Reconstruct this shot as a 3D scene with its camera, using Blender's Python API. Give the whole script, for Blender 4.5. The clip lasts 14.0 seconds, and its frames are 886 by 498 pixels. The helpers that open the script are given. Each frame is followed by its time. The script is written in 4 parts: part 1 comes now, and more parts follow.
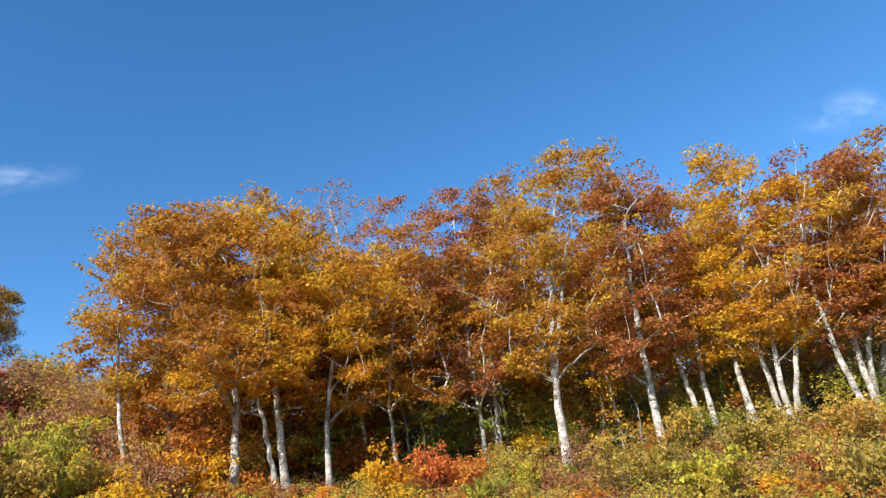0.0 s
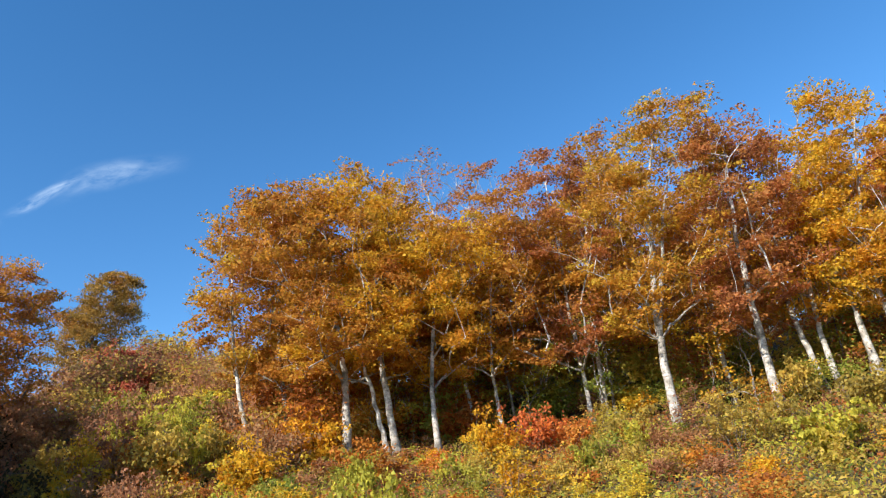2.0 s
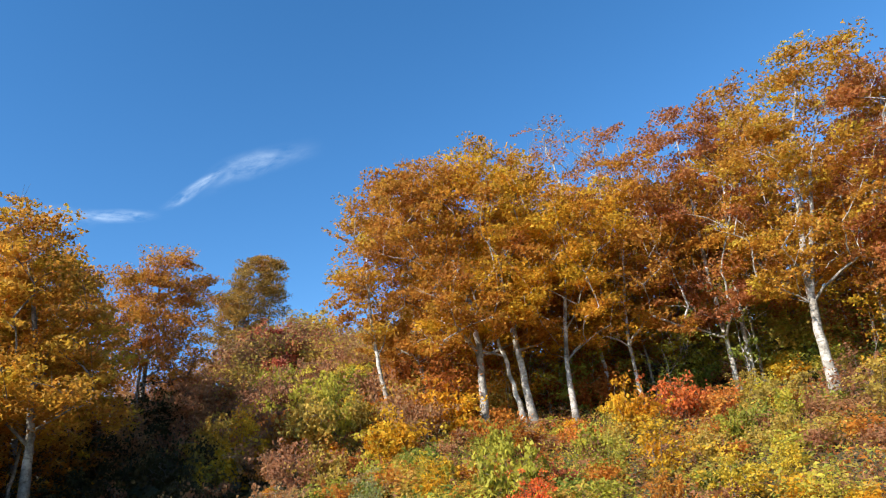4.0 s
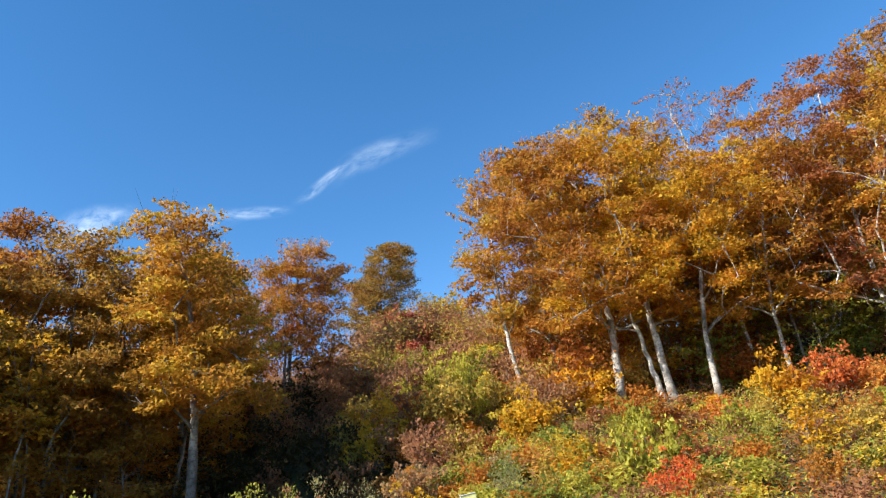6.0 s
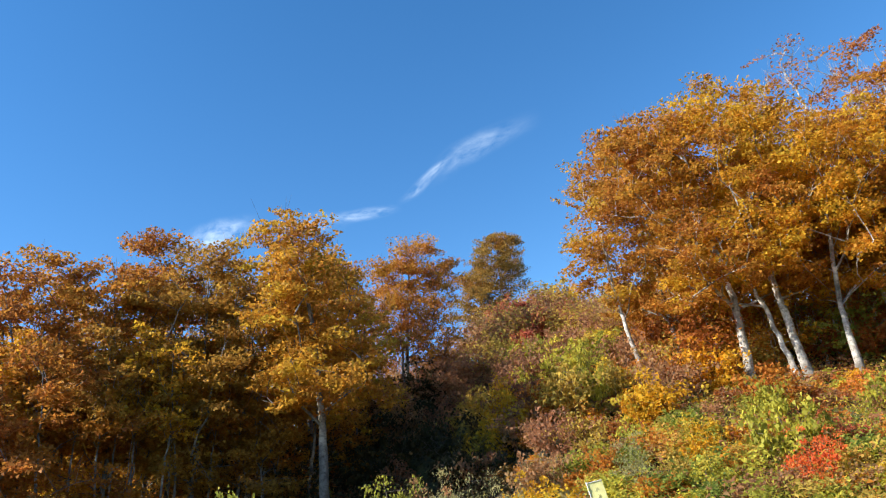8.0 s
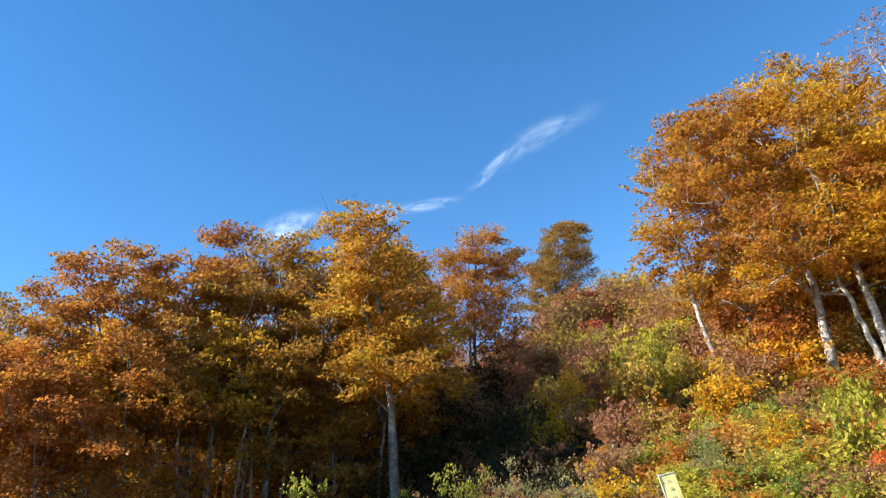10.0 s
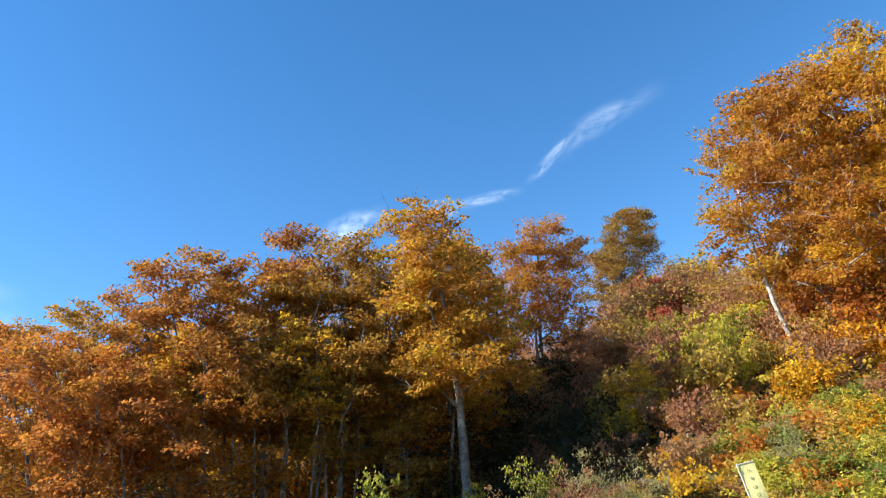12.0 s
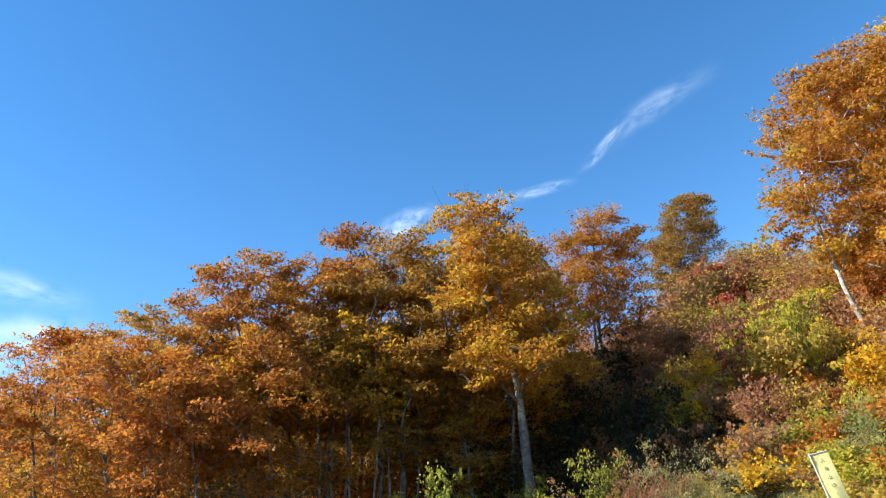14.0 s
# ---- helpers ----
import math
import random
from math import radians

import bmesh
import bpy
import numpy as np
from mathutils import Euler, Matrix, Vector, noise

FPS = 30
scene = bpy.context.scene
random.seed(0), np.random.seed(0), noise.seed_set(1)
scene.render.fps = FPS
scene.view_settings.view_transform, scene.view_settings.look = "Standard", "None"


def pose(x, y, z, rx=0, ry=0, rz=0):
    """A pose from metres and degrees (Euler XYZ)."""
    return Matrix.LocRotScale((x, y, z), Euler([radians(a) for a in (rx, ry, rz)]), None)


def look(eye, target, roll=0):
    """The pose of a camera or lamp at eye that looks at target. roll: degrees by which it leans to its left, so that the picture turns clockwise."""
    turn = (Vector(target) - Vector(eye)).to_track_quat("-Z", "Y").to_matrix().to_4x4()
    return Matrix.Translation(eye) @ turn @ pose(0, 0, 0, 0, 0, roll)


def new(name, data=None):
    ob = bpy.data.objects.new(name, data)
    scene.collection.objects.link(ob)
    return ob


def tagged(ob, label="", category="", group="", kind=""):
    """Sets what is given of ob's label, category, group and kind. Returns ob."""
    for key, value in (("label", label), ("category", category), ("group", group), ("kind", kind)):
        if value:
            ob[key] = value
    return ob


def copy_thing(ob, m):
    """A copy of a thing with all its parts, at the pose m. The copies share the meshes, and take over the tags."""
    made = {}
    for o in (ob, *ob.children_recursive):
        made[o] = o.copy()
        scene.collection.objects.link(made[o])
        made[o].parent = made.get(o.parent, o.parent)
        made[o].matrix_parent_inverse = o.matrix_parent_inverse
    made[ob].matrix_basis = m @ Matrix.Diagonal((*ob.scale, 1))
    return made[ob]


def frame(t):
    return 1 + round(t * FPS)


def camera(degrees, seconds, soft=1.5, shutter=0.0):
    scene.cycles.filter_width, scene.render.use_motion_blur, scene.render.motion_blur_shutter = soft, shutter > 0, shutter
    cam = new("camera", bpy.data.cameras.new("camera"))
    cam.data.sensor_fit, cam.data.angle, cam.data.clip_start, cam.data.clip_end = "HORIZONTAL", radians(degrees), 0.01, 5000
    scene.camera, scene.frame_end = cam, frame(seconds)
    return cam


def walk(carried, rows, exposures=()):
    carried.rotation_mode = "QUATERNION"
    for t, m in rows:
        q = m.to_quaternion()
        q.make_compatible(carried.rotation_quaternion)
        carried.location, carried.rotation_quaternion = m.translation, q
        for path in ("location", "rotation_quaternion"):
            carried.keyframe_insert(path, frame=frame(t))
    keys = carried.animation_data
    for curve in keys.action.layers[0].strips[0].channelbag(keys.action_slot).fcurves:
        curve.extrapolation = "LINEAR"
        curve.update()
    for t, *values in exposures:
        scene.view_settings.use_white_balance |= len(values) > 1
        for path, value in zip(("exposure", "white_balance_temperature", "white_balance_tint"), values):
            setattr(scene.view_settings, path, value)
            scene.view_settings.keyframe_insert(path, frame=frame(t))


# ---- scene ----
# ---- camera: it turns where it stands, from the hillside stand to the grove ----
cam = camera(63.79, 14.0, soft=1.15)
EYE = (0.0, 0.0, 1.6)
ROWS = [
    (0.0, 113.84, 8.17, 3.59),
    (0.5, 113.41, 8.50, 5.98),
    (1.0, 113.16, 8.59, 7.49),
    (1.5, 112.65, 8.63, 9.66),
    (2.0, 112.26, 8.45, 12.00),
    (2.5, 112.11, 7.47, 14.81),
    (5.0, 111.15, 7.85, 27.92),
    (5.5, 111.24, 7.47, 30.71),
    (6.0, 111.20, 6.75, 33.32),
    (6.5, 111.29, 6.76, 36.05),
    (7.0, 111.43, 7.28, 38.76),
    (7.5, 111.49, 7.65, 41.06),
    (8.0, 111.64, 7.52, 42.96),
    (10.5, 111.42, 5.98, 49.37),
    (11.0, 111.51, 6.07, 50.73),
    (11.5, 111.55, 6.33, 52.25),
    (12.0, 111.56, 6.61, 53.71),
    (12.5, 111.46, 6.58, 54.93),
    (13.0, 111.62, 6.46, 56.07),
    (13.5, 111.66, 6.52, 57.27),
    (14.0, 111.70, 6.89, 58.54),
]
walk(cam, [(t, pose(*EYE, rx, ry, rz)) for t, rx, ry, rz in ROWS], ((0.0, 0.9), (5.0, 0.93), (8.0, 1.0), (10.5, 1.06), (14.0, 1.05)))


# ---- world, sun ----
SUN_BEARING, SUN_HEIGHT = -149.0, 33.0
world = bpy.data.worlds.new("sky")
scene.world = world
world.use_nodes = True
nt = world.node_tree
bg = nt.nodes["Background"]
sky = nt.nodes.new("ShaderNodeTexSky")
sky.sky_type, sky.sun_disc = "NISHITA", False
sky.sun_elevation, sky.sun_rotation = radians(SUN_HEIGHT), radians(SUN_BEARING % 360)
sky.altitude, sky.air_density, sky.dust_density, sky.ozone_density = 1200, 1.0, 0.0, 1.6
deep = nt.nodes.new("ShaderNodeHueSaturation")
deep.inputs["Saturation"].default_value = 1.3
deep.inputs["Hue"].default_value = 0.5
nt.links.new(sky.outputs[0], deep.inputs["Color"])
nt.links.new(deep.outputs[0], bg.inputs[0])
bg.inputs[1].default_value = 0.127
sun = new("sun", bpy.data.lights.new("sun", "SUN"))
sun.data.energy, sun.data.angle, sun.data.color = 5.0, radians(0.55), (1.0, 0.93, 0.82)
sun_at = Vector((math.sin(radians(SUN_BEARING)) * math.cos(radians(SUN_HEIGHT)), math.cos(radians(SUN_BEARING)) * math.cos(radians(SUN_HEIGHT)), math.sin(radians(SUN_HEIGHT))))
sun.matrix_world = look(sun_at * 100, (0, 0, 0))


# ---- materials ----
def material(name):
    m = bpy.data.materials.new(name)
    m.use_nodes = True
    t = m.node_tree
    t.nodes.clear()
    out = t.nodes.new("ShaderNodeOutputMaterial")
    return m, t, out


def node(t, kind, **inputs):
    n = t.nodes.new(kind)
    for key, value in inputs.items():
        n.inputs[key.replace("_", " ")].default_value = value
    return n


def ramp(t, source, stops):
    r = t.nodes.new("ShaderNodeValToRGB")
    while len(r.color_ramp.elements) < len(stops):
        r.color_ramp.elements.new(0.5)
    for e, (at, colour) in zip(r.color_ramp.elements, stops):
        e.position, e.color = at, (*colour, 1)
    t.links.new(source, r.inputs[0])
    return r.outputs[0]


def leaf_material(name, colours, clump=0.9, shine=0.16, single=0.2, whole=0.2):
    """Thin leaves that pass some light: each leaf has its own tint, and whole sprays turn together."""
    m, t, out = material(name)
    geo = t.nodes.new("ShaderNodeNewGeometry")
    info = t.nodes.new("ShaderNodeObjectInfo")
    coord = t.nodes.new("ShaderNodeTexCoord")
    big = node(t, "ShaderNodeTexNoise", Scale=clump, Detail=2.0)
    t.links.new(coord.outputs["Object"], big.inputs["Vector"])
    spread = t.nodes.new("ShaderNodeMapRange")
    spread.inputs["From Min"].default_value, spread.inputs["From Max"].default_value = 0.3, 0.7
    t.links.new(big.outputs["Fac"], spread.inputs["Value"])

    def mixed(a, b, share):
        n = t.nodes.new("ShaderNodeMix")
        n.inputs[0].default_value = share
        t.links.new(a, n.inputs[2])
        t.links.new(b, n.inputs[3])
        return n.outputs[0]

    tone = mixed(mixed(spread.outputs[0], geo.outputs["Random Per Island"], single), info.outputs["Random"], whole)
    colour = ramp(t, tone, [(0.1 + 0.8 * i / (len(colours) - 1), c) for i, c in enumerate(colours)])
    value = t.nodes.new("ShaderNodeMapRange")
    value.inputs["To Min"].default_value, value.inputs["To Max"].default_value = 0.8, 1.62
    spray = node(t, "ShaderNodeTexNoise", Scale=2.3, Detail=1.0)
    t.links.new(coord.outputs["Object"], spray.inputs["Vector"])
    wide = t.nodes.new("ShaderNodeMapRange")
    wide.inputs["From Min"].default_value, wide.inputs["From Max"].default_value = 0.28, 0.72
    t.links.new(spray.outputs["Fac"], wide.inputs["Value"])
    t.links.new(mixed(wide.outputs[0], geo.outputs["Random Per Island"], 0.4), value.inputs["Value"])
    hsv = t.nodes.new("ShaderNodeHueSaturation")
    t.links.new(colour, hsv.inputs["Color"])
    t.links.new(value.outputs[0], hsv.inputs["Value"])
    body = node(t, "ShaderNodeBsdfPrincipled", Roughness=0.55)
    body.inputs["Specular IOR Level"].default_value = shine
    thin = t.nodes.new("ShaderNodeBsdfTranslucent")
    t.links.new(hsv.outputs[0], body.inputs["Base Color"])
    t.links.new(hsv.outputs[0], thin.inputs["Color"])
    mix = node(t, "ShaderNodeMixShader", Fac=0.54)
    t.links.new(body.outputs[0], mix.inputs[1])
    t.links.new(thin.outputs[0], mix.inputs[2])
    t.links.new(mix.outputs[0], out.inputs["Surface"])
    return m


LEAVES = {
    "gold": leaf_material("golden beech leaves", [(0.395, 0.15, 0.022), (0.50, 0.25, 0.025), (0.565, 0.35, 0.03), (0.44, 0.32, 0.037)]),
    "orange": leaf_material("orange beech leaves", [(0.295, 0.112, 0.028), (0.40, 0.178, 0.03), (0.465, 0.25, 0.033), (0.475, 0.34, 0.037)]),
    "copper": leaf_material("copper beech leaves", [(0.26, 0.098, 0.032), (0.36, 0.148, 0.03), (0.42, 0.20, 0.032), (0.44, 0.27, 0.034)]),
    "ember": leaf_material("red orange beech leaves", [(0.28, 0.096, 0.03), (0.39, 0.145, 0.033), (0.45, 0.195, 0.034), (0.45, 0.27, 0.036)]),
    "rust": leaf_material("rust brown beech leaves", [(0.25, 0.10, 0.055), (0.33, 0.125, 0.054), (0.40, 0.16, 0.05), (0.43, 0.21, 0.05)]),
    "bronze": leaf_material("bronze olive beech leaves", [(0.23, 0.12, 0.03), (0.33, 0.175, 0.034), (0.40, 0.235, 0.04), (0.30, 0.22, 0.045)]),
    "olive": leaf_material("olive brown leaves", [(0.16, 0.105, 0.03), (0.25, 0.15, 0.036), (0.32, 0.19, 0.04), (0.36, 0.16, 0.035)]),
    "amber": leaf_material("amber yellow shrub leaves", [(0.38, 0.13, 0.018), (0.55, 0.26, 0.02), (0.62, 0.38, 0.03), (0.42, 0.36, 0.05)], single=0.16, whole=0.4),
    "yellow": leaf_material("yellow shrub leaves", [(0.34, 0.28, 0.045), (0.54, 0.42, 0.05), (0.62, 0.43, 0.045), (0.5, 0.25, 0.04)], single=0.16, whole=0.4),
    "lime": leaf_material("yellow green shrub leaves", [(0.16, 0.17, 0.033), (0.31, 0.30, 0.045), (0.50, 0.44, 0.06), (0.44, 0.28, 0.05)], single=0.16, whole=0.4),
    # Near black: shade in the gully and under the grove put into leaf colour.
    "dusky": leaf_material("leaves darkened for shade", [(0.04, 0.035, 0.018), (0.06, 0.05, 0.022), (0.075, 0.065, 0.025), (0.11, 0.07, 0.03)]),
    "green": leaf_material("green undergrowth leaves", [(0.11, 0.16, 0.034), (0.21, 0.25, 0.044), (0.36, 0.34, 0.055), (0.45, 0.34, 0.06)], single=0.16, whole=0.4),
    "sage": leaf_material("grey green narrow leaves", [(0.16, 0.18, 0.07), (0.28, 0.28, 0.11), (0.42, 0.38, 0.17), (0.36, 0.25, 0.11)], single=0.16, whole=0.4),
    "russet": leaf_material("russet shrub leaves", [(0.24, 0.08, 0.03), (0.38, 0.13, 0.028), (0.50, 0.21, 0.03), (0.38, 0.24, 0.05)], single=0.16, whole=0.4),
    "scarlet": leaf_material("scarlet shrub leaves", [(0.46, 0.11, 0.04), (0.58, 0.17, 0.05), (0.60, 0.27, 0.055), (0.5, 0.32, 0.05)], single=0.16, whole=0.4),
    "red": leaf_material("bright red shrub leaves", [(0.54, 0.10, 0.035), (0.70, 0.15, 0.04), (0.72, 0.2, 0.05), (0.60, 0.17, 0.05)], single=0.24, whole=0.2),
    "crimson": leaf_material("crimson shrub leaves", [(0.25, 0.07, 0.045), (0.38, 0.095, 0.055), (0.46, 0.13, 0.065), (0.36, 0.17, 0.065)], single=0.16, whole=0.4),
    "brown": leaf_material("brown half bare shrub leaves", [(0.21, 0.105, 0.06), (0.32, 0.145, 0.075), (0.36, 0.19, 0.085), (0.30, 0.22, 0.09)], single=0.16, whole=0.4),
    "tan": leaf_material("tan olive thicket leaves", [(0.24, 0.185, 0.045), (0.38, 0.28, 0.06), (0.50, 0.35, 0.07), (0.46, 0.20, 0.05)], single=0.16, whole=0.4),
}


def bark_material(name, pale, grey, dark, patches):
    """Pale beech bark with grey lichen patches and dark rings."""
    m, t, out = material(name)
    coord = t.nodes.new("ShaderNodeTexCoord")
    big = node(t, "ShaderNodeTexNoise", Scale=2.2, Detail=6.0, Roughness=0.65)
    fine = node(t, "ShaderNodeTexNoise", Scale=14.0, Detail=4.0, Roughness=0.7)
    stretch = t.nodes.new("ShaderNodeMapping")
    stretch.inputs["Scale"].default_value = (3.0, 3.0, 9.0)
    t.links.new(coord.outputs["Object"], stretch.inputs["Vector"])
    rings = node(t, "ShaderNodeTexNoise", Scale=1.6, Detail=3.0)
    t.links.new(stretch.outputs[0], rings.inputs["Vector"])
    for n in (big, fine):
        t.links.new(coord.outputs["Object"], n.inputs["Vector"])
    base = ramp(t, big.outputs["Fac"], [(0.3, dark), (patches, grey), (patches + 0.12, pale), (0.85, pale)])
    spots = ramp(t, fine.outputs["Fac"], [(0.36, (0.35, 0.33, 0.3)), (0.5, (1, 1, 1))])
    marks = ramp(t, rings.outputs["Fac"], [(0.3, (0.25, 0.21, 0.17)), (0.45, (1, 1, 1))])
    a = t.nodes.new("ShaderNodeMix")
    a.data_type, a.blend_type = "RGBA", "MULTIPLY"
    a.inputs[0].default_value = 0.7
    t.links.new(base, a.inputs[6])
    t.links.new(spots, a.inputs[7])
    b = t.nodes.new("ShaderNodeMix")
    b.data_type, b.blend_type = "RGBA", "MULTIPLY"
    b.inputs[0].default_value = 0.6
    t.links.new(a.outputs[2], b.inputs[6])
    t.links.new(marks, b.inputs[7])
    body = node(t, "ShaderNodeBsdfPrincipled", Roughness=0.8)
    bump = node(t, "ShaderNodeBump", Strength=0.5, Distance=0.02)
    t.links.new(fine.outputs["Fac"], bump.inputs["Height"])
    t.links.new(b.outputs[2], body.inputs["Base Color"])
    t.links.new(bump.outputs[0], body.inputs["Normal"])
    t.links.new(body.outputs[0], out.inputs["Surface"])
    return m


BARK = bark_material("pale beech bark", (0.66, 0.62, 0.56), (0.34, 0.31, 0.27), (0.09, 0.075, 0.055), 0.51)
# BARK at about half brightness, with the grove's shade put into the colour.
BARK_GREY_SHADED = bark_material("mottled grey beech bark darkened for shade", (0.33, 0.31, 0.27), (0.17, 0.155, 0.14), (0.055, 0.048, 0.04), 0.5)
STEM = bark_material("brown shrub stems", (0.24, 0.19, 0.14), (0.16, 0.12, 0.09), (0.08, 0.06, 0.045), 0.46)


def ground_material():
    m, t, out = material("leaf litter and grass")
    coord = t.nodes.new("ShaderNodeTexCoord")
    big = node(t, "ShaderNodeTexNoise", Scale=0.35, Detail=4.0)
    fine = node(t, "ShaderNodeTexNoise", Scale=7.0, Detail=6.0, Roughness=0.7)
    for n in (big, fine):
        t.links.new(coord.outputs["Object"], n.inputs["Vector"])
    a = ramp(t, big.outputs["Fac"], [(0.35, (0.07, 0.05, 0.025)), (0.5, (0.10, 0.075, 0.03)), (0.66, (0.09, 0.10, 0.03))])
    b = ramp(t, fine.outputs["Fac"], [(0.3, (0.35, 0.3, 0.25)), (0.55, (1, 1, 1)), (0.75, (1.6, 1.3, 0.9))])
    mul = t.nodes.new("ShaderNodeMix")
    mul.data_type, mul.blend_type = "RGBA", "MULTIPLY"
    mul.inputs[0].default_value = 1
    t.links.new(a, mul.inputs[6])
    t.links.new(b, mul.inputs[7])
    body = node(t, "ShaderNodeBsdfPrincipled", Roughness=0.95)
    bump = node(t, "ShaderNodeBump", Strength=0.8, Distance=0.08)
    t.links.new(fine.outputs["Fac"], bump.inputs["Height"])
    t.links.new(mul.outputs[2], body.inputs["Base Color"])
    t.links.new(bump.outputs[0], body.inputs["Normal"])
    t.links.new(body.outputs[0], out.inputs["Surface"])
    return m


def plain_material(name, colour, rough=0.6, metal=0.0, thin=0.0):
    m, t, out = material(name)
    coord = t.nodes.new("ShaderNodeTexCoord")
    fine = node(t, "ShaderNodeTexNoise", Scale=9.0, Detail=4.0)
    t.links.new(coord.outputs["Object"], fine.inputs["Vector"])
    tint = ramp(t, fine.outputs["Fac"], [(0.25, tuple(c * 0.85 for c in colour)), (0.7, colour)])
    body = node(t, "ShaderNodeBsdfPrincipled", Roughness=rough, Metallic=metal)
    t.links.new(tint, body.inputs["Base Color"])
    last = body.outputs[0]
    if thin:
        cloth = t.nodes.new("ShaderNodeBsdfTranslucent")
        t.links.new(tint, cloth.inputs["Color"])
        mix = node(t, "ShaderNodeMixShader", Fac=thin)
        t.links.new(last, mix.inputs[1])
        t.links.new(cloth.outputs[0], mix.inputs[2])
        last = mix.outputs[0]
    t.links.new(last, out.inputs["Surface"])
    return m


GROUND = ground_material()
CLOTH = plain_material("pale yellow banner cloth", (0.88, 0.83, 0.37), 0.75, 0, 0.3)
POLE_WHITE = plain_material("white plastic banner pole", (0.75, 0.75, 0.72), 0.4)
INK = plain_material("dark green print", (0.16, 0.17, 0.07), 0.7)
LOG = plain_material("weathered step log", (0.16, 0.12, 0.08), 0.9)


PINK = plain_material("faded pink signboard", (0.62, 0.24, 0.22), 0.6)


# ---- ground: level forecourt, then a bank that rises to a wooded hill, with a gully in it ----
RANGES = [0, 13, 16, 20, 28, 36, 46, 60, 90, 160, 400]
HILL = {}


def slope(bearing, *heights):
    """Heights of the ground along one bearing from the camera in the forecourt, at RANGES from 13 m on."""
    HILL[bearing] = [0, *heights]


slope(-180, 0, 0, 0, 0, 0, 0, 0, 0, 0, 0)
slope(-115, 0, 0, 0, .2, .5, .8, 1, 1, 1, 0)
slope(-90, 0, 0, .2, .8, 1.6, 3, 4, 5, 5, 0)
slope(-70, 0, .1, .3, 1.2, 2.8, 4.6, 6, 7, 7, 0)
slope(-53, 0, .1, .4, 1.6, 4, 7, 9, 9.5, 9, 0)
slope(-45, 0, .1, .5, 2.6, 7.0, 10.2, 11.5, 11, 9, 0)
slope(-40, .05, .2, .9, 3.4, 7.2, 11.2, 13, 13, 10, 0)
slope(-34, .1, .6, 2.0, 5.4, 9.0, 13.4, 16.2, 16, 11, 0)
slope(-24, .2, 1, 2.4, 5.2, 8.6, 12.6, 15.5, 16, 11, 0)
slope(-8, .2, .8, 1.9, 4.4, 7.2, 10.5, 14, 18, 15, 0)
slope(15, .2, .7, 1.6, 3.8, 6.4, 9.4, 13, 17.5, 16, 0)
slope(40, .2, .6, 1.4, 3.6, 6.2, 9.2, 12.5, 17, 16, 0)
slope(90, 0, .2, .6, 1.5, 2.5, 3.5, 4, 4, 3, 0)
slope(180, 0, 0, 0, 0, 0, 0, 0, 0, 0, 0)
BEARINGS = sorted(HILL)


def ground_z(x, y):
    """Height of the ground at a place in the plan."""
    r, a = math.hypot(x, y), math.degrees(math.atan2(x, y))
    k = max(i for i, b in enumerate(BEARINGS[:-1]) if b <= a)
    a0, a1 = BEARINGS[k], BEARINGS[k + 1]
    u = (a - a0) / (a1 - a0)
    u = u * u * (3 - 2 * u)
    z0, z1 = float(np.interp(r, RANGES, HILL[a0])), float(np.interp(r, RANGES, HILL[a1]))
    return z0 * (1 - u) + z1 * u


# ---- mesh helpers ----
def mesh_object(name, verts, faces, mat, parent=None, smooth=False, label=""):
    """One mesh object from numpy vertices and faces that all have as many corners."""
    verts, faces = np.asarray(verts, dtype=np.float32), np.asarray(faces, dtype=np.int32)
    me = bpy.data.meshes.new(name)
    k = faces.shape[1]
    me.vertices.add(len(verts))
    me.vertices.foreach_set("co", verts.ravel())
    me.loops.add(faces.size)
    me.loops.foreach_set("vertex_index", faces.ravel())
    me.polygons.add(len(faces))
    me.polygons.foreach_set("loop_start", np.arange(0, faces.size, k, dtype=np.int32))
    me.polygons.foreach_set("loop_total", np.full(len(faces), k, dtype=np.int32))
    if smooth:
        me.polygons.foreach_set("use_smooth", np.ones(len(faces), dtype=bool))
    me.materials.append(mat)
    me.update(calc_edges=True)
    ob = new(name, me)
    ob.parent = parent
    if label:
        ob["label"] = label
    return ob


def tube(path, radii, sides=8, flare=0.0):
    """Vertices and quads of a tapered round limb along a path."""
    path, radii = np.asarray(path, float), np.asarray(radii, float)
    n = len(path)
    tangent = np.gradient(path, axis=0)
    tangent /= np.linalg.norm(tangent, axis=1, keepdims=True) + 1e-9
    side = np.cross(tangent, [0.31, 0.77, 0.12])
    side /= np.linalg.norm(side, axis=1, keepdims=True) + 1e-9
    other = np.cross(tangent, side)
    a = np.linspace(0, 2 * np.pi, sides, endpoint=False)
    ring = np.cos(a)[None, :, None] * side[:, None] + np.sin(a)[None, :, None] * other[:, None]
    verts = (path[:, None] + ring * radii[:, None, None]).reshape(-1, 3)
    i, j = np.meshgrid(np.arange(n - 1), np.arange(sides), indexing="ij")
    j2 = (j + 1) % sides
    quads = np.stack([i * sides + j, i * sides + j2, (i + 1) * sides + j2, (i + 1) * sides + j], -1).reshape(-1, 4)
    return verts, quads


def merged(pieces):
    verts, faces, base = [], [], 0
    for v, q in pieces:
        verts.append(v)
        faces.append(q + base)
        base += len(v)
    return np.concatenate(verts), np.concatenate(faces)


def unit(v):
    return v / (np.linalg.norm(v, axis=-1, keepdims=True) + 1e-9)


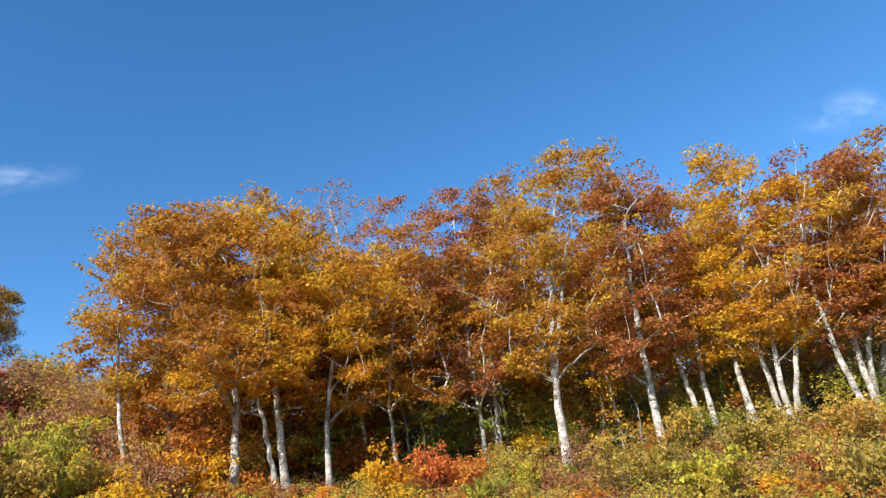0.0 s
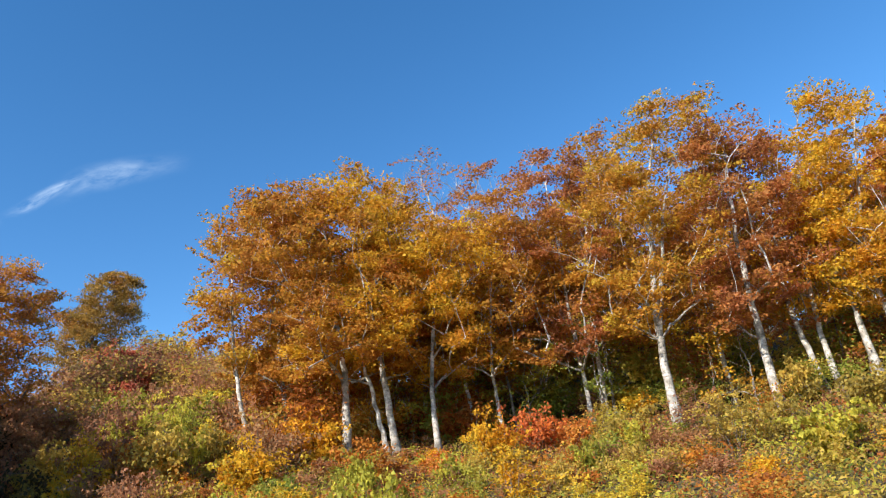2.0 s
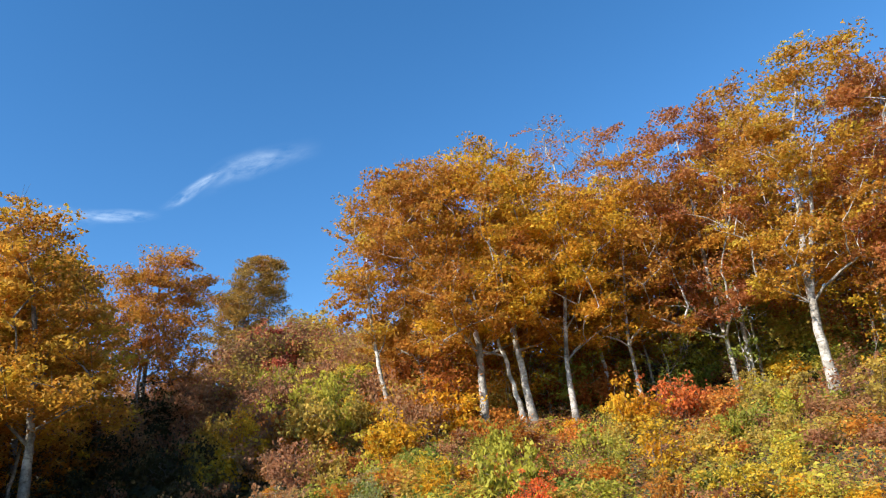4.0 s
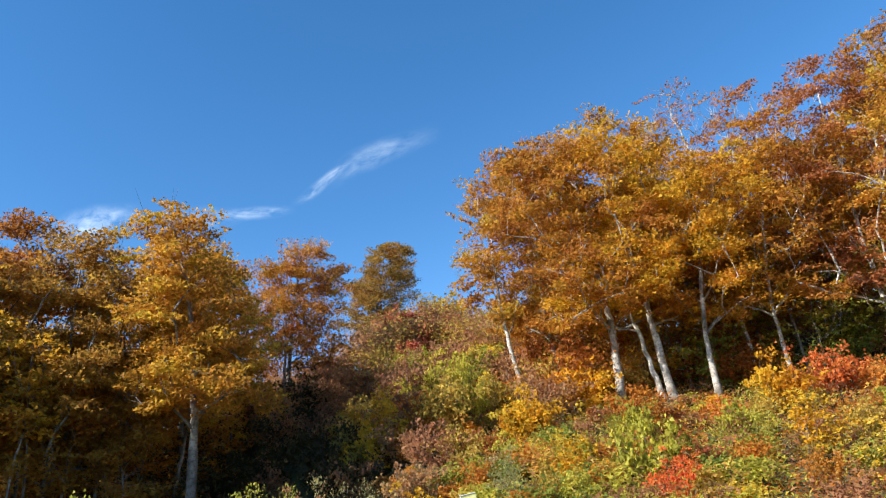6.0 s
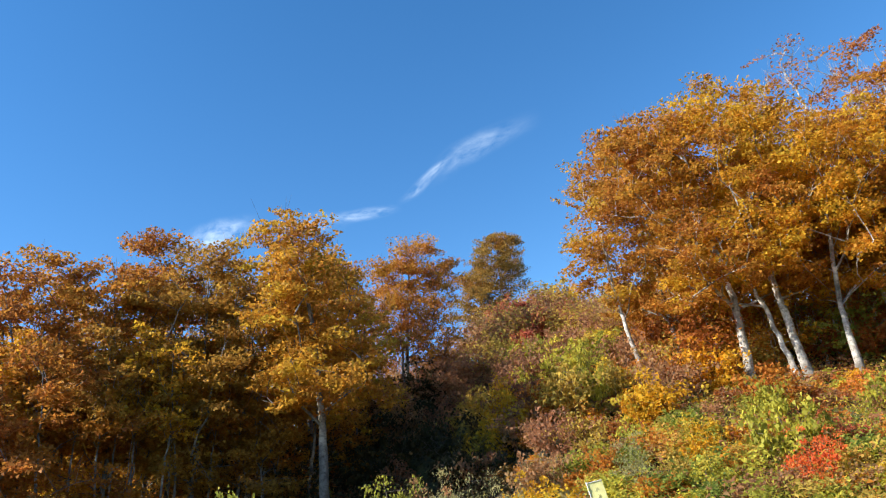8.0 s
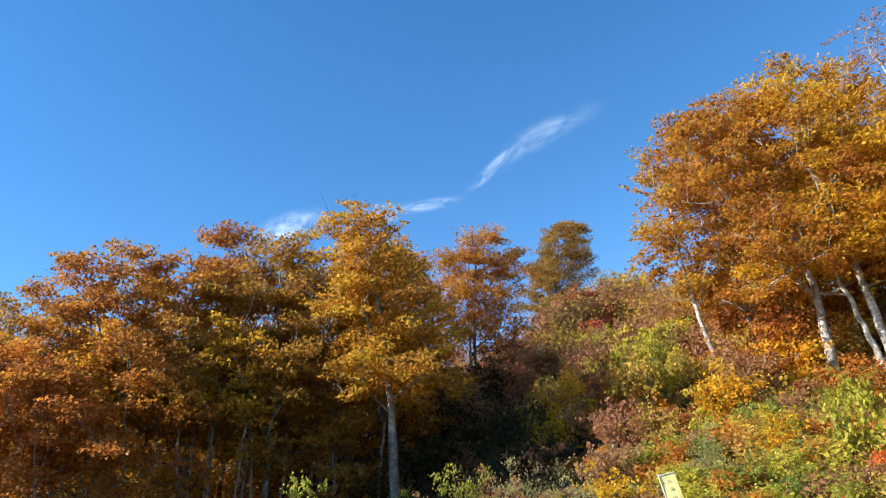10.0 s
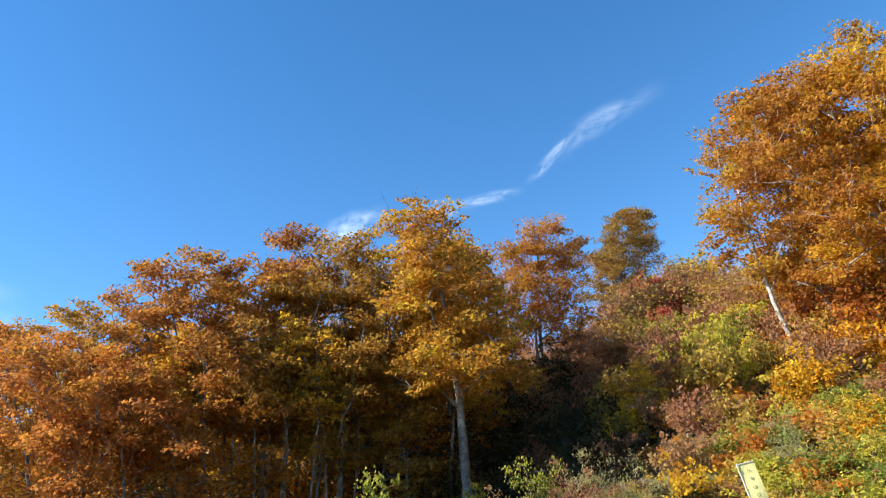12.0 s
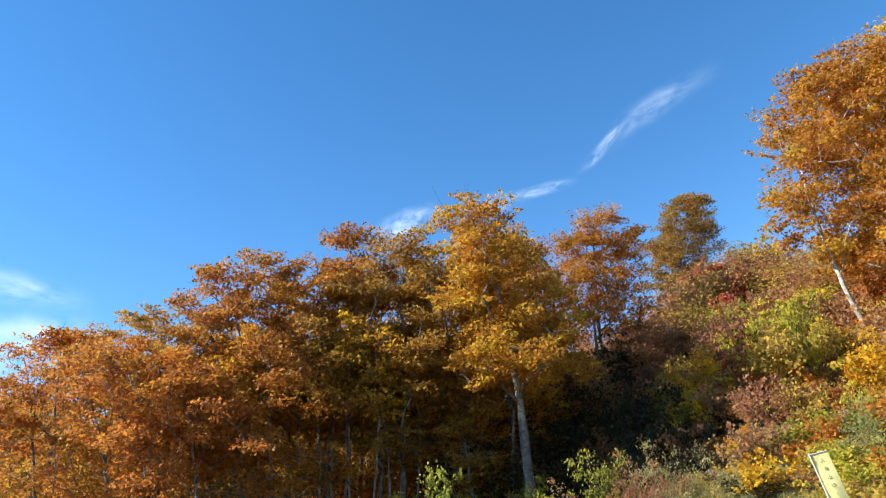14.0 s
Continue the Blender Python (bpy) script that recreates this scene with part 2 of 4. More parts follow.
def leaves(rng, centres, length, width, flat=0.36, droop=0.35, fine=True):
    """Folded leaf blades round the centres: small and many; with fine off, one quad each, mostly level, with tips that hang a little."""
    n = len(centres)
    along = unit(np.c_[rng.normal(size=(n, 2)), rng.normal(-droop, 0.35, n)])
    up = unit(np.c_[rng.normal(size=(n, 2)) * (1 - flat) * 1.6, np.ones(n)])
    side = unit(np.cross(along, up))
    normal = np.cross(side, along)
    size = rng.uniform(0.65, 1.25, (n, 1))
    l, w = along * length * size, side * width * size * rng.uniform(0.75, 1.2, (n, 1))
    fold = normal * width * 0.22 * size
    if fine:
        verts = np.stack([centres - l * 0.42 + w * 0.1, centres + l * 0.06 - w * 0.5 + fold, centres + l * 0.58 + w * 0.22], 1).reshape(-1, 3)
        return verts, np.arange(3 * n).reshape(n, 3)
    verts = np.stack([centres - l * 0.5, centres - w * 0.5 + fold - l * 0.06, centres + l * 0.5 - fold, centres + w * 0.5 + fold - l * 0.06], 1).reshape(-1, 3)
    return verts, np.arange(4 * n).reshape(n, 4)


def bent(rng, a, b, steps, wander, rise=0.0):
    """A crooked path from a to b that may sag or rise in between."""
    s = np.linspace(0, 1, steps)[:, None]
    p = np.asarray(a) * (1 - s) + np.asarray(b) * s
    w = rng.normal(size=(steps, 3)) * wander
    w = np.cumsum(w, 0)
    w -= s * w[-1]
    p = p + w * np.sin(np.pi * s) ** 0.5
    p[:, 2] += rise * np.sin(np.pi * s[:, 0])
    return p


COUNT = [0]


def crown_spots(rng, count, axis_at, clear, height, radius, taper, lobes):
    """Places spread through a rounded, lobed crown round the trunk's line, closer together towards its skin."""
    span, kept = height - clear, np.zeros((0, 3))
    apart = 0.62 * (1.9 * radius * radius * span / count) ** (1 / 3)
    for _ in range(count * 9):
        u = rng.random()
        a, rho = rng.uniform(0, 6.283), rng.random() ** 0.42
        full = max(0.05, 1 - abs((u - 0.42) / 0.62) ** 2.8) ** 0.45 * (1 - max(0.0, taper - 0.78) * 1.7 * u)
        full *= 1 + 0.30 * noise.noise((math.cos(a) * 1.3 + lobes, math.sin(a) * 1.3, u * 3.1 + lobes))
        p = axis_at(clear + span * u) + np.array([math.cos(a), math.sin(a), 0]) * rho * radius * full
        p[2] = clear + span * u * (1 - 0.10 * rho * rho)
        if len(kept) == 0 or ((kept - p) ** 2).sum(1).min() > apart * apart:
            kept = np.vstack([kept, p])
            if len(kept) >= count:
                break
    return kept


def beech(x, y, height, lean_x, lean_y, radius, clear, tone, density=1.0, girth=0.0, bark=None, label="", group="beeches on the hillside", leaf=0.15, stems=1, fill=1.0, twigs=2, sway=(0.0, 0.0), stout=1.0, taper=0.78, fork=0.0, targets=0, tilt=1.0):
    """A beech: a tapered trunk that may fork, limbs that climb and branch until they fill the crown, and small leafy sprays at their ends with gaps between them."""
    COUNT[0] += 1
    rng = np.random.default_rng(100 + COUNT[0])
    bark = bark or BARK
    tree = new("beech_tree")
    tree.location = (x, y, ground_z(x, y) - 0.12)
    tagged(tree, label or "beech tree with " + {"gold": "golden yellow", "orange": "orange", "rust": "rust brown", "olive": "olive brown", "bronze": "bronze brown", "copper": "copper brown", "ember": "red orange", "green": "green and yellow"}[tone] + " autumn leaves and " + ("mottled bark in shade-darkened grey" if bark is BARK_GREY_SHADED else "a pale forked trunk" if fork else "pale bark"), "tree", group)
    girth = girth or 0.012 * height + 0.02
    steps = 26
    s = np.linspace(0, 1, steps)
    trunk = bent(rng, (0, 0, 0), (lean_x, lean_y, height * 0.92), steps, 0.03)
    trunk[:, :2] += np.array(sway) * (s * (1 - s))[:, None]
    radii = girth * (1 - 0.88 * s ** 0.9) + girth * 0.5 * np.exp(-s * 22)
    knots = 1 + 0.06 * np.interp(s, np.linspace(0, 1, 19), rng.normal(size=19))
    mesh_object("trunk", *tube(trunk, radii * knots, 10), bark, tree, True)
    stocks = [(trunk, radii)]
    for k in range(1, stems):
        q = trunk.copy()
        turn = rng.uniform(0, 6.28)
        q[:, :2] += np.c_[np.cos(turn), np.sin(turn)] * (0.28 + 0.9 * s[:, None]) + rng.normal(size=(steps, 2)) * 0.03
        q[:, 2] *= 0.85
        stocks.append((q, radii * 0.7))
        mesh_object("trunk", *tube(q, radii * 0.7, 8), bark, tree, True)
    if fork:
        i = int(np.searchsorted(trunk[:, 2], fork))
        q = trunk[i:].copy()
        run = np.linspace(0, 1, len(q))
        q[:, 0] += radius * 0.34 * run ** 1.1 + np.sin(run * 7) * 0.06
        q[:, 1] -= radius * 0.1 * run
        q[:, 2] = trunk[i, 2] + (q[:, 2] - trunk[i, 2]) * 0.92
        stocks.append((q, radii[i:] * 0.74))
        mesh_object("trunk", *tube(q, radii[i:] * 0.74, 8), bark, tree, True)

    def axis_at(h):
        return np.array([np.interp(h, trunk[:, 2], trunk[:, i]) for i in range(3)])

    clear = clear * 0.86
    count = targets or int(np.clip(1.75 * radius * radius * (height - clear), 24, 250) * (0.8 if fill < 0.8 else 1.0))
    spots_in = crown_spots(rng, count, axis_at, clear, height * 0.985, radius * 1.1, taper, COUNT[0] * 1.7)
    spots_in = spots_in[np.argsort(((spots_in - axis_at(clear)) ** 2).sum(1))]
    size = 4 * count * 9 + 120
    pos, up, root, load, cap = np.zeros((size, 3)), np.full(size, -1), np.full(size, -1), np.zeros(size), np.zeros(size)
    n = 0
    for line, r in stocks:
        for p, w in zip(line, r):
            if p[2] > clear * 0.82:
                pos[n], cap[n] = p, w
                n += 1
    wooden, limbs, branches = n, 0, []
    for target in spots_in:
        d = target - pos[:n]
        level = np.hypot(d[:, 0], d[:, 1])
        i = int(np.argmin(np.sqrt((d ** 2).sum(1)) + 1.8 * np.maximum(0, 0.6 * level - d[:, 2])))
        reach = float(np.linalg.norm(target - pos[i]))
        k = int(np.clip(reach / 0.45, 2, 7))
        path = bent(rng, pos[i], target, k + 1, 0.07 * reach / k ** 0.5, rise=0.05 * reach)
        if root[i] < 0:
            limbs += 1
        mine = limbs - 1 if root[i] < 0 else root[i]
        branches.append((i, n, n + k, mine))
        for j in range(k):
            pos[n], up[n], root[n] = path[j + 1], (i if j == 0 else n - 1), mine
            n += 1
        load[n - 1] += 1
    for i in range(n - 1, wooden - 1, -1):
        load[up[i]] += load[i]
    thick = (0.006 + 0.0085 * load ** 0.55 * stout) * (0.35 + 0.04 * min(height, 12.5))
    thick[:wooden] = np.minimum(thick[:wooden], cap[:wooden] * 0.8)
    pieces = [[] for _ in range(limbs)]
    for i, a, b, mine in branches:
        line, r = np.vstack([pos[i], pos[a:b]]), np.r_[min(thick[i], thick[a] * 1.25), thick[a:b]]
        pieces[mine].append(tube(line, r, 6 if r[0] > 0.035 else 3))
        for _ in range(twigs):
            p = pos[rng.integers(max(a, b - 2), b)]
            tip = p + (unit(rng.normal(size=3)) * 0.7 + unit(pos[b - 1] - pos[i]) * 0.7 + [0, 0, 0.45]) * rng.uniform(0.3, 0.75)
            tip[2] = min(tip[2], height)
            pieces[mine].append(tube(np.stack([p, tip]), [0.008, 0.003], 3))
    for group_of in pieces:
        mesh_object("limb", *merged(group_of), bark, tree, True)
    centres, wide = [], 0.36 + 0.07 * radius
    for i, a, b, mine in branches:
        out = unit((pos[b - 1] - axis_at(pos[b - 1][2])) * [1, 1, 0])
        slope_out, slope_side = rng.normal(0.0, 0.27 * tilt), rng.normal(0, 0.25 * tilt)
        heart = pos[b - 1] + rng.normal(size=3) * [0.16, 0.16, 0.1]
        for _ in range(rng.poisson(4.4 * min(density, 1.4))):
            spread = wide * rng.uniform(0.65, 1.3)
            leaf_count = int(46 * fill * (spread / 0.5) ** 1.6)
            c = heart + np.clip(rng.normal(size=3), -1.5, 1.5) * [0.25, 0.25, 0.16]
            c[2] = min(c[2], height * 0.99)
            ang, rad = rng.uniform(0, 6.283, leaf_count), spread * np.sqrt(rng.random(leaf_count))
            q = np.c_[np.cos(ang) * rad, np.sin(ang) * rad, rng.normal(size=leaf_count) * 0.055]
            q[:, 2] += (q[:, :2] @ out[:2]) * slope_out + (q[:, 0] * out[1] - q[:, 1] * out[0]) * slope_side
            centres.append(c + q)
    crown = mesh_object("crown", *leaves(rng, np.concatenate(centres), leaf, leaf * 0.85), LEAVES[tone], tree)
    crown["kind"] = "stuff"
    return tree


def shrub_model(seed, radius, height, tone, blade=(0.09, 0.055), count=2600, flat=0.35, droop=0.15, name="shrub", label="", group=""):
    """A bush of many stems from one foot, leafed all over in uneven tufts."""
    rng = np.random.default_rng(seed)
    bush = new(name)
    tagged(bush, label, "shrub", group)
    pieces, tufts = [], []
    for k in range(11):
        a, out = rng.uniform(0, 6.283), radius * math.sqrt(rng.random())
        tip = np.array([math.cos(a) * out, math.sin(a) * out, height * rng.uniform(0.6, 1.05) * (1 - 0.35 * (out / radius) ** 2)])
        path = bent(rng, (math.cos(a) * 0.06, math.sin(a) * 0.06, -0.15), tip, 6, 0.05 * height, 0.1 * height)
        pieces.append(tube(path, np.linspace(0.016, 0.004, 6), 3))
        for f in (2, 3, 4, 5):
            tufts.append(path[f])
            side = path[f] + rng.normal(size=3) * np.array([0.28, 0.28, 0.16]) * radius
            pieces.append(tube(np.stack([path[f], side]), [0.006, 0.003], 3))
            tufts.append(side)
    mesh_object("branchwork", *merged(pieces), STEM, bush, True)
    each = count // len(tufts)
    pts = np.concatenate([p + rng.normal(size=(each, 3)) * np.array([0.115, 0.115, 0.075]) * rng.uniform(0.5, 1.25) * max(radius, 0.6) for p in tufts])
    pts[:, 2] = np.maximum(pts[:, 2], 0.02)
    foliage = mesh_object("foliage", *leaves(rng, pts, blade[0], blade[1], flat, droop, fine=False), LEAVES[tone], bush)
    foliage["kind"] = "stuff"
    return bush


def seat(x, y, turn=0.0, size=1.0, tall=1.0, sink=0.05):
    return Matrix.LocRotScale((x, y, ground_z(x, y) - sink), Euler((0, 0, turn)), (size, size, size * tall))


# ---- the ground as one sheet to the horizon ----
def axis():
    near = list(np.arange(-70, 70.1, 1.25))
    far = [75, 85, 100, 125, 160, 220, 320, 500, 900, 1600, 3000]
    return np.array([-v for v in reversed(far)] + near + far)


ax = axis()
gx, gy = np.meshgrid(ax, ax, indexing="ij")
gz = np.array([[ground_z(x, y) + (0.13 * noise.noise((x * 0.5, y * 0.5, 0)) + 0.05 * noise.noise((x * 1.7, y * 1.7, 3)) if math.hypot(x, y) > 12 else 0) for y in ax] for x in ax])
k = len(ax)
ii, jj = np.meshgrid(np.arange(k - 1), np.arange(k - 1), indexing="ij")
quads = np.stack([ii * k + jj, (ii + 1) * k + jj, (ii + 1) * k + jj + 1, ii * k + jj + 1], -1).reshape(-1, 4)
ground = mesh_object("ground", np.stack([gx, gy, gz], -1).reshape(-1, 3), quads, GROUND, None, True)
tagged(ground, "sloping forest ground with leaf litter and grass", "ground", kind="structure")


# ---- thin clouds, very far off ----
def cloud_material():
    m, t, out = material("thin high cloud")
    coord = t.nodes.new("ShaderNodeTexCoord")
    split = t.nodes.new("ShaderNodeSeparateXYZ")
    t.links.new(coord.outputs["UV"], split.inputs[0])
    streak = t.nodes.new("ShaderNodeMapping")
    streak.inputs["Scale"].default_value = (1.6, 0.9, 1)
    t.links.new(coord.outputs["UV"], streak.inputs["Vector"])
    wisps = node(t, "ShaderNodeTexNoise", Scale=2.4, Detail=7.0, Roughness=0.6, Distortion=0.3)
    t.links.new(streak.outputs[0], wisps.inputs["Vector"])
    soft = ramp(t, wisps.outputs["Fac"], [(0.34, (0, 0, 0)), (0.78, (1, 1, 1))])

    kin = t.nodes.new("ShaderNodeObjectInfo")

    def fade(output):
        a = t.nodes.new("ShaderNodeMath")
        a.operation = "PINGPONG"
        a.inputs[1].default_value = 0.5
        t.links.new(output, a.inputs[0])
        b = t.nodes.new("ShaderNodeMapRange")
        b.interpolation_type = "SMOOTHSTEP"
        b.inputs["From Max"].default_value = 0.5
        t.links.new(a.outputs[0], b.inputs["Value"])
        return b.outputs[0]

    def product(a, b):
        n = t.nodes.new("ShaderNodeMath")
        n.operation = "MULTIPLY"
        for i, v in enumerate((a, b)):
            t.links.new(v, n.inputs[i])
        return n.outputs[0]

    amount = product(product(product(fade(split.outputs[0]), fade(split.outputs[1])), soft), kin.outputs["Alpha"])
    glow = node(t, "ShaderNodeEmission", Color=(0.78, 0.9, 1.0, 1), Strength=0.95)
    clear = t.nodes.new("ShaderNodeBsdfTransparent")
    mix = t.nodes.new("ShaderNodeMixShader")
    t.links.new(amount, mix.inputs[0])
    t.links.new(clear.outputs[0], mix.inputs[1])
    t.links.new(glow.outputs[0], mix.inputs[2])
    t.links.new(mix.outputs[0], out.inputs["Surface"])
    return m


CLOUD = cloud_material()


def cloud(label, widths, thick, *points):
    """A wisp along a line of (bearing, height angle) in the sky, as a far sheet."""
    far, rows = 2600.0, []
    fine = np.linspace(0, len(points) - 1, 24)
    a = np.interp(fine, np.arange(len(points)), [p[0] for p in points])
    e = np.interp(fine, np.arange(len(points)), [p[1] for p in points])
    w = np.interp(fine, np.linspace(0, len(points) - 1, len(widths)), widths)
    line = np.stack([a * np.cos(np.radians(e)), e], 1)
    along = np.gradient(line, axis=0)
    along /= np.linalg.norm(along, axis=1, keepdims=True)
    across = np.stack([-along[:, 1], along[:, 0]], 1)
    verts, uv = [], []
    for i in range(24):
        for j in range(9):
            v = j / 8
            q = line[i] + across[i] * (v - 0.5) * w[i]
            el = radians(q[1])
            az = radians(q[0] / math.cos(radians(e[i])))
            verts.append((far * math.sin(az) * math.cos(el), far * math.cos(az) * math.cos(el), far * math.sin(el)))
            uv.append((i / 23, v))
    faces = [(i * 9 + j, (i + 1) * 9 + j, (i + 1) * 9 + j + 1, i * 9 + j + 1) for i in range(23) for j in range(8)]
    ob = mesh_object("cloud", verts, faces, CLOUD, None, True)
    layer = ob.data.uv_layers.new(name="UVMap")
    idx = np.zeros(len(ob.data.loops), dtype=np.int32)
    ob.data.loops.foreach_get("vertex_index", idx)
    layer.data.foreach_set("uv", np.array(uv, dtype=np.float32)[idx].ravel())
    ob.visible_shadow = False
    ob.color = (1, 1, 1, thick)
    return tagged(ob, label, "cloud", kind="structure")


cloud("bright white wisp of high cloud in a blue sky", [0.8, 1.25, 0.95, 0.7], 0.52, (-43.60, 25.48), (-41.95, 26.21), (-40.42, 27.35), (-38.64, 28.49), (-35.79, 29.85))
cloud("faint tail of a high cloud wisp in a blue sky", [2.2, 2.6, 2.0], 0.35, (-41.11, 26.61), (-37.61, 28.67), (-33.92, 29.62), (-28.89, 30.59))
cloud("small faint wisp of high cloud in a blue sky", [1.0, 1.3, 1.0], 0.5, (-42.92, 25.24), (-45.19, 25.06), (-47.97, 24.89), (-49.99, 24.81))
cloud("thin veil of cloud beside a treetop", [1.6, 2.2, 1.6], 0.4, (-46.96, 24.94), (-49.54, 24.55), (-52.03, 24.66), (-54.48, 25.17))
cloud("small puff of thin white cloud behind the treetops", [2.2, 3.0, 2.4], 0.85, (-55.00, 25.05), (-57.64, 24.17), (-59.95, 23.62), (-62.79, 22.27))
cloud("faint streak of white cloud over the grove", [3.0, 3.4, 2.0], 0.5, (-95.37, 20.40), (-89.96, 19.57), (-82.83, 18.47))
cloud("soft white cloud bank behind the grove", [4.5, 5.5, 4], 0.9, (-97.36, 13.85), (-91.50, 15.13), (-86.44, 16.00), (-82.35, 16.63))
cloud("thin white cloud above the hill trees", [2.6, 3.6, 2.6], 0.28, (29.21, 25.48), (34.13, 25.28), (38.74, 23.61))


# ---- trees ----
beech(-12.83, 26.57, 11.0, -0.3, -0.1, 1.8, 4.0, "orange", 1.10, girth=0.11, sway=(-0.76, -0.37))
beech(-8.74, 26.18, 11.7, -1.2, -0.4, 3.0, 3.8, "orange", 1.15, girth=0.17, sway=(1.80, 0.60))
beech(-7.02, 27.11, 12.7, -0.8, -0.2, 2.7, 4.1, "gold", 1.20, girth=0.16, sway=(0.08, 0.02), stems=2)
beech(-5.43, 26.96, 10.3, 1.7, 0.3, 2.4, 3.7, "gold", 1.10, girth=0.13, sway=(-1.95, -0.39))
beech(-6.61, 30.29, 12.1, -0.2, -0.0, 2.4, 4.3, "orange", 1.10, girth=0.13, sway=(1.76, 0.38))
beech(-12.20, 29.04, 11.3, -0.1, -0.1, 2.5, 2.7, "orange", 1.10, girth=0.12, sway=(-0.46, -0.19))
beech(-5.93, 35.51, 15.3, -0.1, -0.0, 2.2, 7.0, "rust", 0.45, girth=0.2, sway=(2.41, 0.40), fill=0.7, twigs=6, stout=1.6, stems=2)
beech(-4.77, 35.18, 13.9, 2.0, 0.2, 1.8, 7.5, "rust", 0.70, girth=0.16, sway=(-2.58, -0.35), fill=0.8, twigs=5, stout=1.4)
beech(-12.52, 33.75, 13.5, -0.4, -0.1, 1.6, 6.4, "rust", 0.50, girth=0.14, sway=(-0.07, -0.02), fill=0.7, twigs=6)
beech(-3.06, 28.64, 10.9, 1.5, 0.1, 2.3, 3.4, "orange", 1.00, girth=0.09, sway=(-2.16, -0.23))
beech(-4.30, 29.69, 10.4, 1.1, 0.1, 2.0, 3.5, "copper", 1.00, girth=0.1, sway=(-1.62, -0.23))
beech(0.44, 30.00, 13.1, 0.3, -0.0, 2.2, 3.4, "rust", 1.05, girth=0.12, sway=(-0.16, 0.00))
beech(1.04, 30.48, 13.6, 1.9, -0.1, 1.8, 3.7, "copper", 1.05, girth=0.12, sway=(-1.68, 0.06))
beech(3.42, 27.79, 13.9, 2.3, -0.4, 2.6, 4.9, "orange", 1.05, girth=0.2, sway=(-2.58, 0.32), fork=3.0)
beech(6.16, 30.89, 9.7, 0.9, -0.2, 1.7, 4.0, "copper", 1.00, girth=0.13, sway=(-1.19, 0.24))
beech(7.01, 27.62, 12.4, 1.0, -0.3, 2.3, 3.9, "rust", 1.00, girth=0.19, sway=(-1.17, 0.30))
beech(8.96, 28.63, 10.7, 0.7, -0.2, 1.8, 3.4, "rust", 1.03, girth=0.14, sway=(-2.15, 0.67))
beech(9.43, 28.48, 12.6, 2.0, -0.7, 1.7, 3.6, "gold", 1.09, girth=0.13, sway=(-2.47, 0.82))
beech(10.71, 28.02, 11.5, 1.3, -0.5, 1.7, 3.7, "gold", 1.03, girth=0.15, sway=(-1.89, 0.72))
beech(11.32, 26.70, 11.6, 1.3, -0.6, 1.7, 3.7, "gold", 1.09, girth=0.13, sway=(-2.39, 1.01))
beech(11.38, 26.45, 9.9, 2.1, -1.0, 1.8, 3.7, "gold", 1.09, girth=0.13, sway=(-2.39, 1.03))
beech(11.42, 26.11, 9.1, 2.9, -1.5, 1.7, 3.3, "orange", 1.09, girth=0.13, sway=(-2.38, 1.04))
beech(13.48, 25.12, 11.0, 0.6, -0.3, 1.6, 3.7, "rust", 0.92, girth=0.13, sway=(-2.29, 1.23))
beech(14.21, 25.85, 10.5, 1.7, -1.0, 1.6, 2.9, "rust", 1.09, girth=0.13, sway=(-2.28, 1.25))
beech(14.39, 26.33, 10.8, 3.2, -2.1, 1.5, 2.8, "orange", 1.00, girth=0.12, sway=(-2.28, 1.25))
beech(15.10, 24.76, 10.2, 2.8, -2.0, 1.4, 2.6, "orange", 1.00, girth=0.13, sway=(-1.87, 1.14))
# Grove trunks: the darker bark carries the shade they stand in.
beech(-19.04, 14.93, 12.9, -0.4, -0.5, 2.4, 5.7, "orange", 1.49, girth=0.19, sway=(1.60, 2.05), taper=1.14, bark=BARK_GREY_SHADED, group="beeches of the grove")
beech(-21.67, 16.12, 10.6, 1.0, 1.3, 1.6, 5.7, "orange", 1.26, girth=0.08, sway=(-0.32, -0.44), bark=BARK_GREY_SHADED, group="beeches of the grove")
beech(-22.92, 12.27, 11.9, 0.5, 0.9, 2.2, 3.9, "bronze", 1.26, girth=0.13, sway=(0.23, 0.43), bark=BARK_GREY_SHADED, group="beeches of the grove")
beech(-25.11, 12.40, 12.8, 0.1, 0.1, 2.0, 4.2, "copper", 1.15, girth=0.1, sway=(1.15, 2.33), bark=BARK_GREY_SHADED, group="beeches of the grove")
beech(-24.97, 10.27, 12.2, 0.2, 0.4, 2.1, 4.3, "copper", 1.26, girth=0.12, sway=(0.29, 0.70), bark=BARK_GREY_SHADED, group="beeches of the grove")
beech(-26.38, 9.40, 12.2, -0.0, -0.1, 2.1, 4.5, "copper", 1.26, girth=0.1, sway=(0.60, 1.70), bark=BARK_GREY_SHADED, group="beeches of the grove")
beech(-25.84, 7.84, 11.4, -0.1, -0.4, 2.1, 4.4, "copper", 1.32, girth=0.13, sway=(0.58, 1.91), bark=BARK_GREY_SHADED, group="beeches of the grove")
beech(-27.07, 7.17, 10.2, -0.3, -1.2, 2.1, 4.2, "bronze", 1.32, girth=0.1, sway=(0.46, 1.73), bark=BARK_GREY_SHADED, group="beeches of the grove")
beech(-24.50, 4.99, 8.4, -0.2, -1.4, 2.1, 3.6, "ember", 1.32, girth=0.1, sway=(0.32, 1.59), bark=BARK_GREY_SHADED, group="beeches of the grove")
